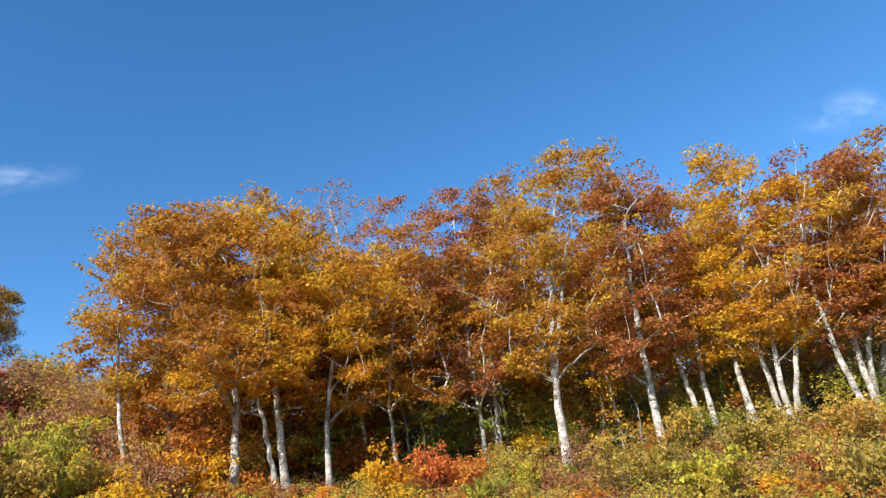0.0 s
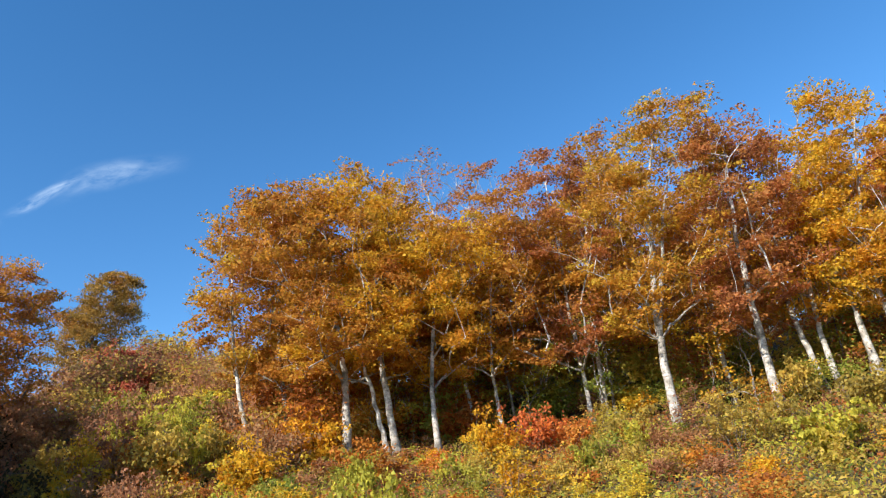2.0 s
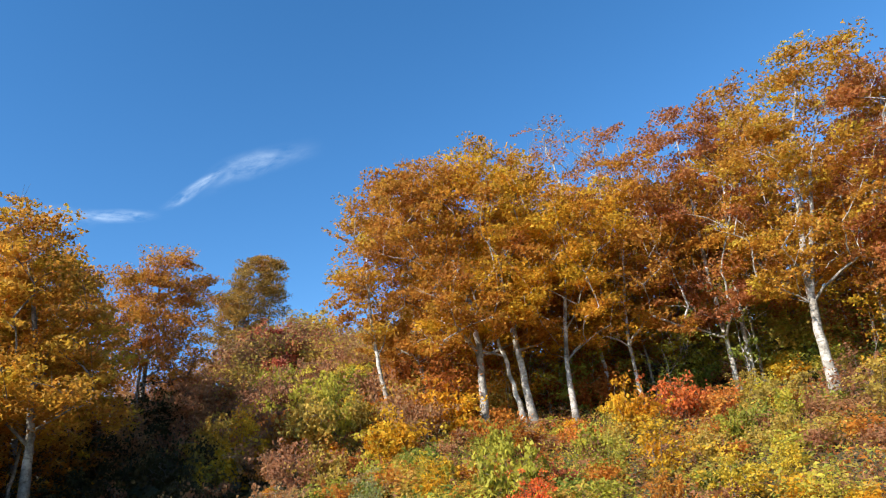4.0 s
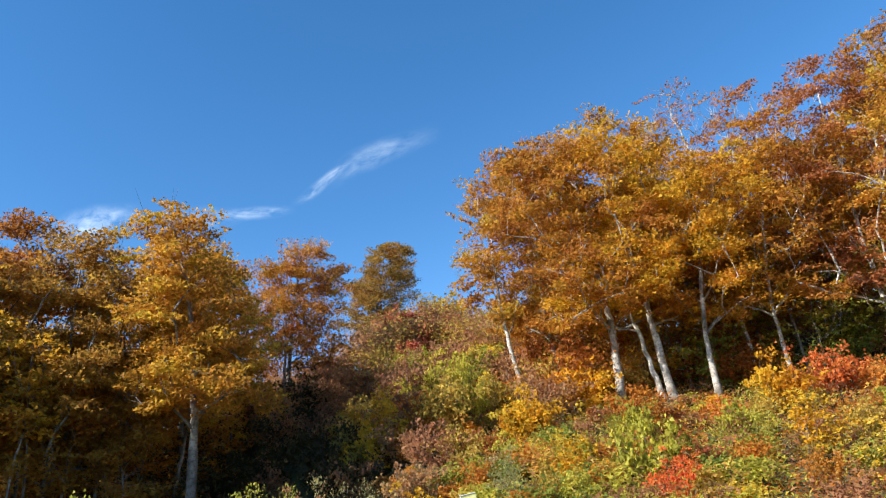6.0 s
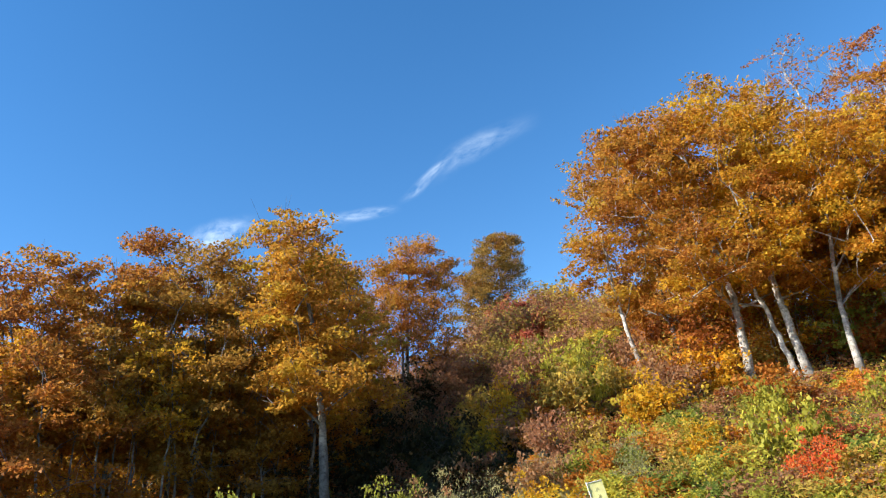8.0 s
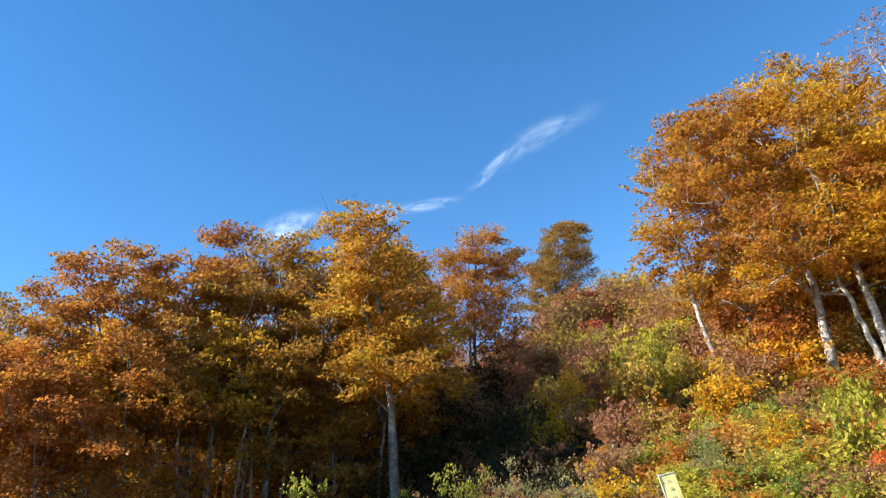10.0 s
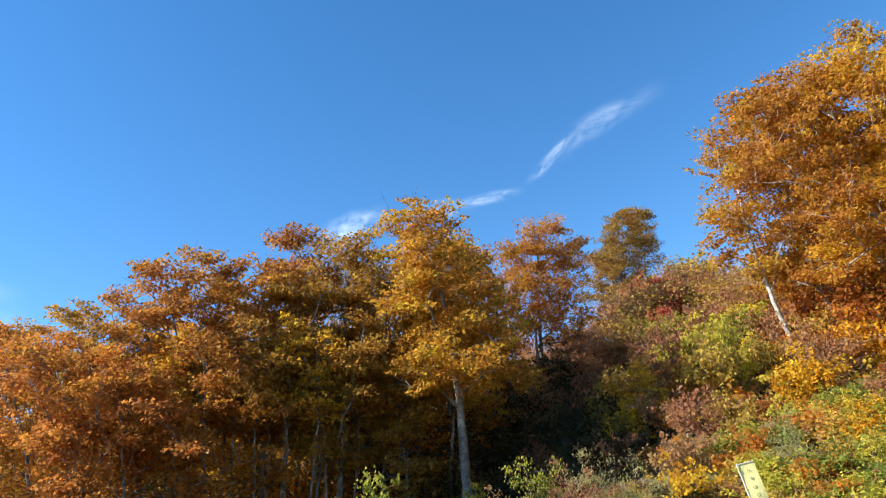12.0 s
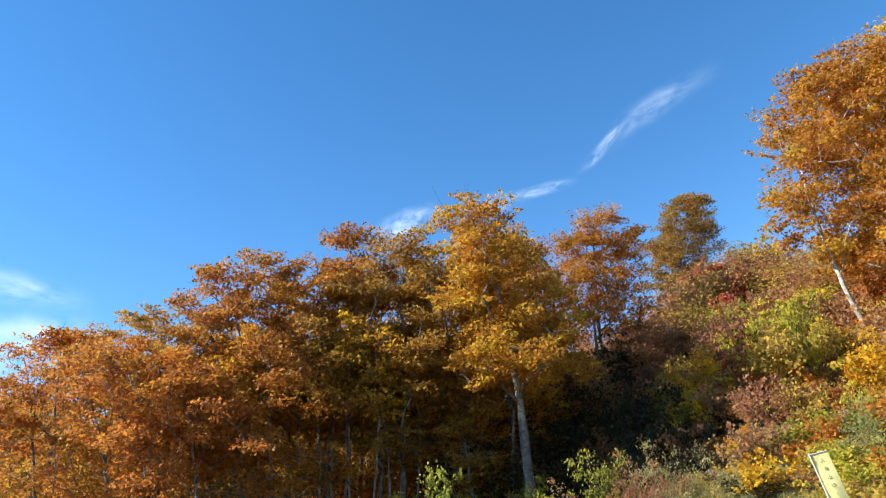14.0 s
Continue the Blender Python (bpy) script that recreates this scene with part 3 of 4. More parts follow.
beech(-27.72, 3.96, 9.3, -0.2, -1.5, 1.9, 3.8, "ember", 1.26, girth=0.1, sway=(0.26, 1.79), bark=BARK_GREY_SHADED, group="beeches of the grove")
beech(-30.93, 2.09, 9.4, -0.1, -1.0, 1.7, 4.1, "ember", 0.86, girth=0.1, sway=(0.06, 0.96), bark=BARK_GREY_SHADED, group="beeches of the grove")
beech(-29.00, 0.30, 8.3, 0.0, -0.7, 1.9, 4.3, "ember", 1.15, girth=0.1, sway=(-0.00, -0.36), bark=BARK_GREY_SHADED, group="beeches of the grove")
beech(-22.77, 5.80, 6.9, -0.1, -0.5, 2.2, 3.4, "ember", 1.26, girth=0.09, sway=(0.10, 0.39), bark=BARK_GREY_SHADED, group="beeches of the grove")
beech(-23.17, 7.96, 7.8, -0.0, -0.0, 2.3, 3.1, "copper", 1.15, girth=0.09, sway=(0.04, 0.11), bark=BARK_GREY_SHADED, group="beeches of the grove")
beech(-22.94, 14.24, 10.3, 0.5, 0.8, 2.3, 2.8, "bronze", 1.21, girth=0.09, sway=(-0.31, -0.51), bark=BARK_GREY_SHADED, group="beeches of the grove")
beech(-21.44, 14.71, 6.2, -0.2, -0.3, 0.8, 2.0, "bronze", 0.57, girth=0.075, sway=(-0.13, -0.19), bark=BARK_GREY_SHADED, group="beeches of the grove")
beech(-27.10, 12.86, 10.1, 0.5, 0.9, 2.6, 2.3, "bronze", 1.15, girth=0.09, sway=(-0.23, -0.48), bark=BARK_GREY_SHADED, group="beeches of the grove")
beech(-26.72, 11.27, 9.2, 0.3, 0.7, 2.2, 2.7, "gold", 0.80, girth=0.08, sway=(0.08, 0.18), bark=BARK_GREY_SHADED, group="beeches of the grove")
beech(-22.75, 9.10, 8.5, 0.2, 0.6, 0.6, 5.7, "bronze", 0.63, girth=0.06, sway=(0.09, 0.22), twigs=1, bark=BARK_GREY_SHADED, group="beeches of the grove")
beech(-23.37, 10.21, 7.8, 0.1, 0.2, 0.7, 5.7, "copper", 0.63, girth=0.06, sway=(-0.21, -0.48), twigs=1, bark=BARK_GREY_SHADED, group="beeches of the grove")
beech(-22.90, 10.03, 8.4, 0.4, 0.8, 0.7, 5.6, "gold", 0.63, girth=0.06, sway=(0.21, 0.49), twigs=1, bark=BARK_GREY_SHADED, group="beeches of the grove")
beech(-23.54, 11.03, 7.7, 0.2, 0.3, 0.7, 5.6, "bronze", 0.63, girth=0.06, sway=(-0.20, -0.42), twigs=1, bark=BARK_GREY_SHADED, group="beeches of the grove")
beech(-22.15, 10.49, 8.1, 0.5, 0.9, 0.7, 5.5, "gold", 0.63, girth=0.06, sway=(0.25, 0.52), twigs=1, bark=BARK_GREY_SHADED, group="beeches of the grove")
beech(-22.88, 11.27, 7.4, 0.4, 0.7, 0.7, 5.5, "bronze", 0.63, girth=0.06, sway=(0.07, 0.14), twigs=1, bark=BARK_GREY_SHADED, group="beeches of the grove")
beech(-22.12, 11.66, 8.0, 0.2, 0.4, 0.7, 5.4, "bronze", 0.63, girth=0.06, sway=(-0.34, -0.64), twigs=1, bark=BARK_GREY_SHADED, group="beeches of the grove")
beech(-22.71, 12.67, 7.2, 0.5, 0.8, 0.7, 5.3, "copper", 0.63, girth=0.06, sway=(0.10, 0.18), twigs=1, bark=BARK_GREY_SHADED, group="beeches of the grove")
beech(-23.49, 8.56, 8.3, 0.2, 0.6, 0.6, 5.8, "copper", 0.63, girth=0.06, sway=(0.14, 0.37), twigs=1, bark=BARK_GREY_SHADED, group="beeches of the grove")
beech(-24.20, 8.04, 7.7, -0.0, -0.1, 0.6, 6.0, "bronze", 0.63, girth=0.06, sway=(-0.14, -0.43), twigs=1, bark=BARK_GREY_SHADED, group="beeches of the grove")
beech(-24.98, 7.22, 8.5, 0.1, 0.4, 0.7, 6.1, "gold", 0.63, girth=0.06, sway=(0.12, 0.42), twigs=1, bark=BARK_GREY_SHADED, group="beeches of the grove")
beech(-26.54, 27.20, 9.7, 0.7, 0.7, 2.3, 3.2, "copper", 1.44, girth=0.16, sway=(-0.67, -0.66), stems=2, targets=120, fill=1.0, leaf=0.14, tilt=2.4, bark=BARK_GREY_SHADED, group="beeches of the grove")
beech(-33.35, 42.49, 10.6, 2.3, 1.7, 2.3, 3.9, "olive", 1.49, girth=0.18, sway=(-1.14, -0.89), stout=0.7, targets=130, fill=1.0, leaf=0.15, tilt=2.4, bark=BARK_GREY_SHADED, group="beeches of the grove")
beech(14.96, 27.15, 10.6, 2.7, -1.7, 2.1, 3.5, "orange", 0.9)
beech(16.99, 24.73, 9.9, 2.0, -1.5, 2.2, 2.8, "orange", 1)
beech(2.02, 35.94, 12.5, 2.0, -0.2, 2.9, 4.3, "orange", 0.8, fill=0.7)
beech(7.14, 37.32, 13.0, 2.2, -0.5, 2.6, 4.2, "orange", 0.8, fill=0.7)
beech(-1.98, 35.95, 11.0, 0.8, 0.0, 2.7, 4.7, "orange", 0.8, fill=0.7)
beech(-10.42, 36.54, 12.0, 1.4, 0.4, 2.9, 5.3, "orange", 0.8, fill=0.7)
beech(16.41, 35.38, 9.9, 3.1, -1.6, 2.9, 2.9, "orange", 0.8, fill=0.7)
beech(-39.82, 8.67, 11.8, -0.2, -0.9, 2.6, 2.0, "orange", 0.9, girth=0.09, bark=BARK_GREY_SHADED, group="beeches of the grove")
beech(-42.00, 6.47, 11.7, -0.1, -1.0, 3.1, 2.2, "orange", 1, girth=0.09, bark=BARK_GREY_SHADED, group="beeches of the grove")
beech(-40.41, 2.73, 11.8, 0.0, 0.3, 2.4, 3.3, "orange", 0.55, bark=BARK_GREY_SHADED, group="beeches of the grove")
beech(-59.75, 0.49, 11.8, -0.0, -0.1, 4.2, 3.2, "gold", 0.8, bark=BARK_GREY_SHADED, group="beeches of the grove")
beech(-23.18, 15.71, 10.8, -0.2, -0.3, 1.8, 2.0, "copper", 0.8, fill=0.7, girth=0.09, bark=BARK_GREY_SHADED, group="beeches of the grove")
beech(-28.38, 16.84, 13.1, -0.3, -0.5, 2.8, 1.8, "bronze", 0.8, fill=0.7, girth=0.09, bark=BARK_GREY_SHADED, group="beeches of the grove")
beech(-35.76, 12.86, 12.8, -0.1, -0.2, 2.8, 1.8, "gold", 0.8, fill=0.7, bark=BARK_GREY_SHADED, group="beeches of the grove")
beech(-11.62, 29.50, 4.3, 0.2, 0.1, 1.5, 0.9, "orange", 0.75, girth=0.05, fill=0.6, group="young beeches under the tall ones", label="young beech sapling with orange leaves under the tall trees")
beech(-10.13, 29.58, 4.2, 0.2, 0.1, 1.5, 0.9, "gold", 0.75, girth=0.05, fill=0.6, group="young beeches under the tall ones", label="young beech sapling with orange leaves under the tall trees")
beech(-9.37, 32.06, 5.3, 0.2, 0.1, 1.4, 0.9, "rust", 0.75, girth=0.05, fill=0.6, group="young beeches under the tall ones", label="young beech sapling with orange leaves under the tall trees")
beech(-7.60, 31.17, 5.3, 0.2, 0.1, 1.6, 0.9, "gold", 0.75, girth=0.05, fill=0.6, group="young beeches under the tall ones", label="young beech sapling with orange leaves under the tall trees")
beech(-2.67, 30.61, 9.2, -0.4, 0.1, 1.5, 4.5, "bronze", 0.7, girth=0.07, fill=0.6, bark=BARK_GREY_SHADED, group="slender beeches between the tall ones", label="slender beech with a thin trunk and sparse autumn leaves")
beech(-1.44, 32.91, 9.1, -0.2, 0.1, 1.2, 4.8, "gold", 0.7, girth=0.07, fill=0.6, bark=BARK, group="slender beeches between the tall ones", label="slender beech with a thin trunk and sparse autumn leaves")
beech(-0.06, 34.67, 8.2, -0.5, 0.1, 1.2, 3.7, "rust", 0.7, girth=0.09, fill=0.6, bark=BARK_GREY_SHADED, group="slender beeches between the tall ones", label="slender beech with a thin trunk and sparse autumn leaves")
beech(1.44, 31.41, 9.9, 0.5, 0.1, 1.3, 4.9, "orange", 0.7, girth=0.07, fill=0.6, bark=BARK, group="slender beeches between the tall ones", label="slender beech with a thin trunk and sparse autumn leaves")
beech(3.80, 31.23, 8.1, 0.3, 0.1, 1.2, 4.4, "rust", 0.7, girth=0.06, fill=0.6, bark=BARK, group="slender beeches between the tall ones", label="slender beech with a thin trunk and sparse autumn leaves")
beech(5.31, 33.60, 10.0, 0.2, 0.1, 1.3, 3.9, "gold", 0.7, girth=0.06, fill=0.6, bark=BARK, group="slender beeches between the tall ones", label="slender beech with a thin trunk and sparse autumn leaves")
beech(6.09, 30.24, 9.2, -0.3, 0.1, 1.1, 4.3, "gold", 0.7, girth=0.07, fill=0.6, bark=BARK, group="slender beeches between the tall ones", label="slender beech with a thin trunk and sparse autumn leaves")
beech(8.12, 31.62, 9.4, 0.0, 0.1, 1.5, 4.3, "gold", 0.7, girth=0.08, fill=0.6, bark=BARK_GREY_SHADED, group="slender beeches between the tall ones", label="slender beech with a thin trunk and sparse autumn leaves")
beech(9.47, 30.68, 8.1, 0.7, 0.1, 1.4, 4.3, "orange", 0.7, girth=0.06, fill=0.6, bark=BARK_GREY_SHADED, group="slender beeches between the tall ones", label="slender beech with a thin trunk and sparse autumn leaves")
beech(10.81, 29.10, 8.1, 0.6, 0.1, 1.2, 3.7, "rust", 0.7, girth=0.08, fill=0.6, bark=BARK_GREY_SHADED, group="slender beeches between the tall ones", label="slender beech with a thin trunk and sparse autumn leaves")
beech(13.76, 30.28, 9.7, 0.4, 0.1, 1.1, 4.1, "bronze", 0.7, girth=0.07, fill=0.6, bark=BARK, group="slender beeches between the tall ones", label="slender beech with a thin trunk and sparse autumn leaves")
beech(-2.26, 32.26, 4.7, 0.2, 0.1, 1.6, 0.7, "green", 0.75, girth=0.05, fill=0.6, bark=BARK_GREY_SHADED, group="young beeches under the tall ones", label="young sapling with green leaves in the shade of the wood")
beech(0.35, 33.10, 4.9, 0.2, 0.1, 1.5, 0.7, "green", 0.75, girth=0.05, fill=0.6, bark=BARK_GREY_SHADED, group="young beeches under the tall ones", label="young sapling with green leaves in the shade of the wood")
beech(3.00, 33.00, 4.7, 0.2, 0.1, 1.4, 0.7, "green", 0.75, girth=0.05, fill=0.6, bark=BARK_GREY_SHADED, group="young beeches under the tall ones", label="young sapling with green leaves in the shade of the wood")
beech(5.75, 33.31, 5.1, 0.2, 0.1, 1.3, 0.7, "green", 0.75, girth=0.05, fill=0.6, bark=BARK_GREY_SHADED, group="young beeches under the tall ones", label="young sapling with green leaves in the shade of the wood")
beech(8.44, 32.86, 5.1, 0.2, 0.1, 1.6, 0.7, "green", 0.75, girth=0.05, fill=0.6, bark=BARK_GREY_SHADED, group="young beeches under the tall ones", label="young sapling with green leaves in the shade of the wood")
beech(10.29, 29.89, 5.0, 0.2, 0.1, 1.4, 0.7, "green", 0.75, girth=0.05, fill=0.6, bark=BARK_GREY_SHADED, group="young beeches under the tall ones", label="young sapling with green leaves in the shade of the wood")
beech(13.58, 31.08, 4.7, 0.2, 0.1, 1.3, 0.7, "green", 0.75, girth=0.05, fill=0.6, bark=BARK_GREY_SHADED, group="young beeches under the tall ones", label="young sapling with green leaves in the shade of the wood")
beech(15.08, 28.13, 4.6, 0.2, 0.1, 1.5, 0.7, "green", 0.75, girth=0.05, fill=0.6, bark=BARK_GREY_SHADED, group="young beeches under the tall ones", label="young sapling with green leaves in the shade of the wood")
# Added behind the grove's edge, mostly hidden, to throw shade on the gully.
beech(-24, 18.6, 12.5, -0.3, 0.2, 2.4, 2.6, "orange", 0.9, bark=BARK_GREY_SHADED, group="beeches of the grove")
beech(-25, 20.6, 12, -0.3, 0.2, 2.4, 2.6, "orange", 0.9, bark=BARK_GREY_SHADED, group="beeches of the grove")
beech(-27, 21.5, 11.5, -0.3, 0.2, 2.4, 2.6, "orange", 0.9, bark=BARK_GREY_SHADED, group="beeches of the grove")
beech(-10.91, 28.93, 3.5, 0.2, 0.1, 1.7, 0.8, "orange", 0.7, girth=0.045, fill=0.55, group="young beeches under the tall ones", label="young beech sapling under the tall trees in autumn leaf")
beech(-9.50, 28.12, 3.3, 0.2, 0.1, 1.3, 1.1, "orange", 0.7, girth=0.045, fill=0.55, group="young beeches under the tall ones", label="young beech sapling under the tall trees in autumn leaf")
beech(-8.33, 28.26, 3.7, 0.2, 0.1, 1.6, 1.2, "gold", 0.7, girth=0.045, fill=0.55, group="young beeches under the tall ones", label="young beech sapling under the tall trees in autumn leaf")
beech(-6.97, 29.66, 3.8, 0.2, 0.1, 1.6, 0.8, "gold", 0.7, girth=0.045, fill=0.55, group="young beeches under the tall ones", label="young beech sapling under the tall trees in autumn leaf")
beech(-5.83, 29.39, 3.4, 0.2, 0.1, 1.6, 1.2, "green", 0.7, girth=0.045, fill=0.55, group="young beeches under the tall ones", label="young beech sapling under the tall trees in autumn leaf")
beech(0.84, 30.23, 5.0, 0.2, 0.1, 1.3, 1.4, "green", 0.7, girth=0.045, fill=0.55, group="young beeches under the tall ones", label="young beech sapling under the tall trees in autumn leaf")
beech(-2.15, 30.30, 4.7, 0.2, 0.1, 1.4, 1.3, "green", 0.7, girth=0.045, fill=0.55, group="young beeches under the tall ones", label="young beech sapling under the tall trees in autumn leaf")
beech(6.43, 28.64, 4.4, 0.2, 0.1, 1.6, 0.8, "gold", 0.7, girth=0.045, fill=0.55, group="young beeches under the tall ones", label="young beech sapling under the tall trees in autumn leaf")


# ---- wood behind ----
WOOD = []


def wood(x, y, size, k):
    """A tree of the wood behind: six kinds, of which the rest are copies."""
    if len(WOOD) <= k:
        WOOD.append(beech(x, y, (9.5, 10.5, 8.5, 10, 9, 11)[k], 0.2, 0, (2.6, 2.4, 2.8, 2.2, 2.7, 2.5)[k], (1.6, 2.2, 1.2, 2.5, 1.8, 2.0)[k], ("orange", "rust", "gold", "orange", "rust", "gold")[k], 0.75, 0.1,
                          BARK_GREY_SHADED, group="trees of the wood behind", leaf=0.27, fill=0.42))
        return
    rng = np.random.default_rng(int(abs(x * 53 + y * 17) * 10))
    copy_thing(WOOD[k], seat(x, y, rng.uniform(0, 6.28), size, 1.0, 0.12))


wood(-14.9, 39.4, 1.03, 0)
wood(-15.5, 46.9, 1.02, 1)
wood(-13.9, 48.4, 0.90, 2)
wood(-12.5, 48.0, 0.97, 3)
wood(-7.5, 33.5, 0.97, 4)
wood(-7.2, 42.6, 0.89, 5)
wood(-5.5, 42.2, 1.02, 0)
wood(-4.0, 37.3, 0.89, 1)
wood(-2.2, 34.2, 0.93, 2)
wood(-0.3, 34.9, 1.00, 3)
wood(1.3, 37.0, 1.05, 4)
wood(2.3, 34.7, 1.04, 5)
wood(4.1, 46.3, 0.99, 0)
wood(6.1, 42.6, 0.97, 1)
wood(7.3, 38.5, 0.98, 2)
wood(8.1, 37.9, 0.93, 3)
wood(11.9, 45.7, 0.90, 4)
wood(11.8, 39.6, 0.90, 5)
wood(12.2, 37.2, 0.91, 0)
wood(15.1, 38.9, 0.90, 1)
wood(18.7, 45.0, 1.04, 2)
wood(18.8, 37.9, 0.88, 3)
wood(19.2, 37.3, 0.96, 4)
wood(25.4, 44.0, 0.84, 5)
wood(21.6, 34.7, 0.81, 0)
wood(28.5, 41.8, 0.94, 1)
wood(24.6, 32.2, 0.86, 2)
wood(23.2, 28.3, 0.88, 3)
wood(-26.1, 21.3, 0.92, 2)
wood(-27.6, 21.0, 0.93, 3)
wood(-30.2, 23.3, 0.93, 4)
wood(-30.1, 19.1, 0.83, 5)
wood(-32.9, 21.7, 0.81, 0)
wood(-32.6, 17.3, 0.96, 1)
wood(-37.3, 24.3, 0.85, 2)
wood(-38.5, 23.4, 0.87, 3)
wood(-40.4, 24.0, 0.85, 4)
wood(-36.9, 11.9, 0.94, 5)
wood(-38.2, 11.0, 0.95, 0)
wood(-39.6, 10.6, 0.90, 1)
wood(-46.0, 21.4, 0.90, 2)
wood(-47.4, 21.0, 0.93, 3)
wood(-48.3, 19.2, 0.83, 4)
wood(-46.5, 11.2, 0.91, 5)
wood(-49.5, 14.2, 0.92, 0)
wood(-52.7, 17.9, 0.81, 1)
wood(-50.8, 9.7, 0.95, 2)
wood(-54.0, 13.3, 0.89, 3)
wood(-55.4, 12.7, 0.81, 4)
wood(-55.5, 9.0, 0.96, 5)
wood(-55.3, 4.6, 0.89, 0)
wood(-59.7, 11.2, 0.83, 1)
wood(-58.0, 3.2, 0.90, 2)
wood(-60.4, 5.0, 0.92, 3)
wood(-63.8, 9.1, 0.96, 4)
wood(-64.6, 7.2, 0.98, 5)
wood(-63.2, 0.1, 0.84, 0)
wood(-67.8, 7.0, 0.80, 1)
wood(-65.9, -1.3, 0.93, 2)
wood(-69.0, 2.0, 0.96, 3)
wood(-72.2, 5.5, 0.85, 4)
wood(-75.0, 8.3, 0.87, 5)
wood(-35.4, 12.0, 0.87, 1)
wood(-38.6, 10.2, 0.88, 0)
wood(-42.7, 10.1, 0.88, 5)
wood(-45.8, 7.9, 0.83, 4)
wood(-49.7, 7.8, 0.85, 3)
wood(-52.5, 4.8, 0.87, 2)
wood(-56.2, 4.0, 0.95, 1)
wood(-59.5, 2.2, 0.94, 0)
wood(-63.7, 2.8, 0.94, 5)
wood(-66.4, -0.4, 0.91, 4)
wood(-69.5, -2.6, 0.84, 3)
wood(-72.8, -4.4, 0.86, 2)
wood(-47.7, 8.4, 0.92, 2)
wood(-47.8, 9.8, 0.91, 1)
wood(-44.6, 10.5, 0.94, 0)
wood(-48.4, 12.8, 0.91, 5)
wood(-47.3, 13.9, 0.94, 4)
wood(-43.1, 14.0, 0.87, 3)
wood(-46.0, 16.4, 0.93, 2)
wood(-45.5, 17.7, 0.85, 1)
wood(-32.7, 15.1, 0.8, 1)
wood(-35.8, 17.9, 0.8, 0)
wood(-32.6, 17.5, 0.8, 5)
wood(-35.5, 20.5, 0.8, 4)
wood(-40.8, 21.2, 0.8, 3)
wood(-39.4, 17.2, 0.8, 2)

# ---- banner beside the path ----
def banner(x, y, height, turn, tilt):
    thing = new("roadside_banner")
    thing.matrix_world = Matrix.Translation((x, y, ground_z(x, y) - 0.02)) @ Euler((0, radians(tilt), radians(turn))).to_matrix().to_4x4()
    tagged(thing, "pale yellow cloth banner with vertical writing on a thin white pole", "banner")
    wide, long = 0.28, 1.5
    v, q = tube(np.array([(0, 0, -0.2), (0, 0, height * 0.5), (0, 0, height + 0.015)]), [0.014, 0.013, 0.012], 10)
    mesh_object("pole", v, q, POLE_WHITE, thing, True)
    v, q = tube(np.array([(-0.02, 0, height - 0.01), (wide * 0.5, 0, height - 0.012), (wide + 0.01, 0, height - 0.02)]), [0.008, 0.008, 0.007], 8)
    mesh_object("crossbar", v, q, POLE_WHITE, thing, True)
    verts, faces = [], []
    nx, nz = 8, 26
    for side in (0, 1):
        for i in range(nx + 1):
            for j in range(nz + 1):
                u, w = i / nx, j / nz
                sway = 0.025 * math.sin(u * 5 + w * 4) * w + 0.012 * math.sin(w * 11 + 1)
                verts.append((0.02 + u * wide, sway + (0.0015 if side else -0.0015), height - 0.02 - w * long))
    per = (nx + 1) * (nz + 1)
    for side in (0, 1):
        for i in range(nx):
            for j in range(nz):
                f = [side * per + i * (nz + 1) + j, side * per + (i + 1) * (nz + 1) + j, side * per + (i + 1) * (nz + 1) + j + 1, side * per + i * (nz + 1) + j + 1]
                faces.append(f if side else f[::-1])
    cloth = mesh_object("cloth", verts, faces, CLOTH, thing, True, "pale yellow printed cloth")
    for j in range(5):
        w = 0.1 + 0.33 * j
        v, q = tube(np.array([(-0.016, 0, height - 0.02 - w - 0.02), (-0.016, 0, height - 0.02 - w + 0.02)]), [0.02, 0.02], 8)
        v[:, 0] += 0.016
        mesh_object("tie_loop", v, q, CLOTH, cloth, True)
    for j, sign in enumerate("八海山ロープウェイ"):
        font = bpy.data.curves.new("print", "FONT")
        font.body, font.size, font.extrude, font.align_x, font.align_y = sign, 0.08, 0.001, "CENTER", "CENTER"
        if sign == "ー":
            font.body = "|"
        tmp = new("tmp", font)
        me = bpy.data.meshes.new_from_object(tmp.evaluated_get(bpy.context.evaluated_depsgraph_get()))
        bpy.data.objects.remove(tmp)
        me.name = "letter"
        me.materials.clear()
        me.materials.append(INK)
        letter = new("letter", me)
        w = (0.14 + 0.142 * j) / long
        u = 0.5
        sway = 0.025 * math.sin(u * 5 + w * 4) * w + 0.012 * math.sin(w * 11 + 1)
        letter.matrix_local = Matrix.Translation((0.02 + wide * 0.5, sway - 0.012, height - 0.02 - w * long)) @ Euler((radians(90), 0, 0)).to_matrix().to_4x4()
        letter.parent = cloth
    return thing


# ---- board at the foot of the bank ----
def box_mesh(cx, cy, cz, sx, sy, sz, bevel=0.004):
    bm = bmesh.new()
    bmesh.ops.create_cube(bm, size=1)
    bmesh.ops.scale(bm, vec=(sx, sy, sz), verts=bm.verts)
    bmesh.ops.bevel(bm, geom=bm.edges[:], offset=bevel, segments=2, affect="EDGES")
    bmesh.ops.translate(bm, vec=(cx, cy, cz), verts=bm.verts)
    return bm


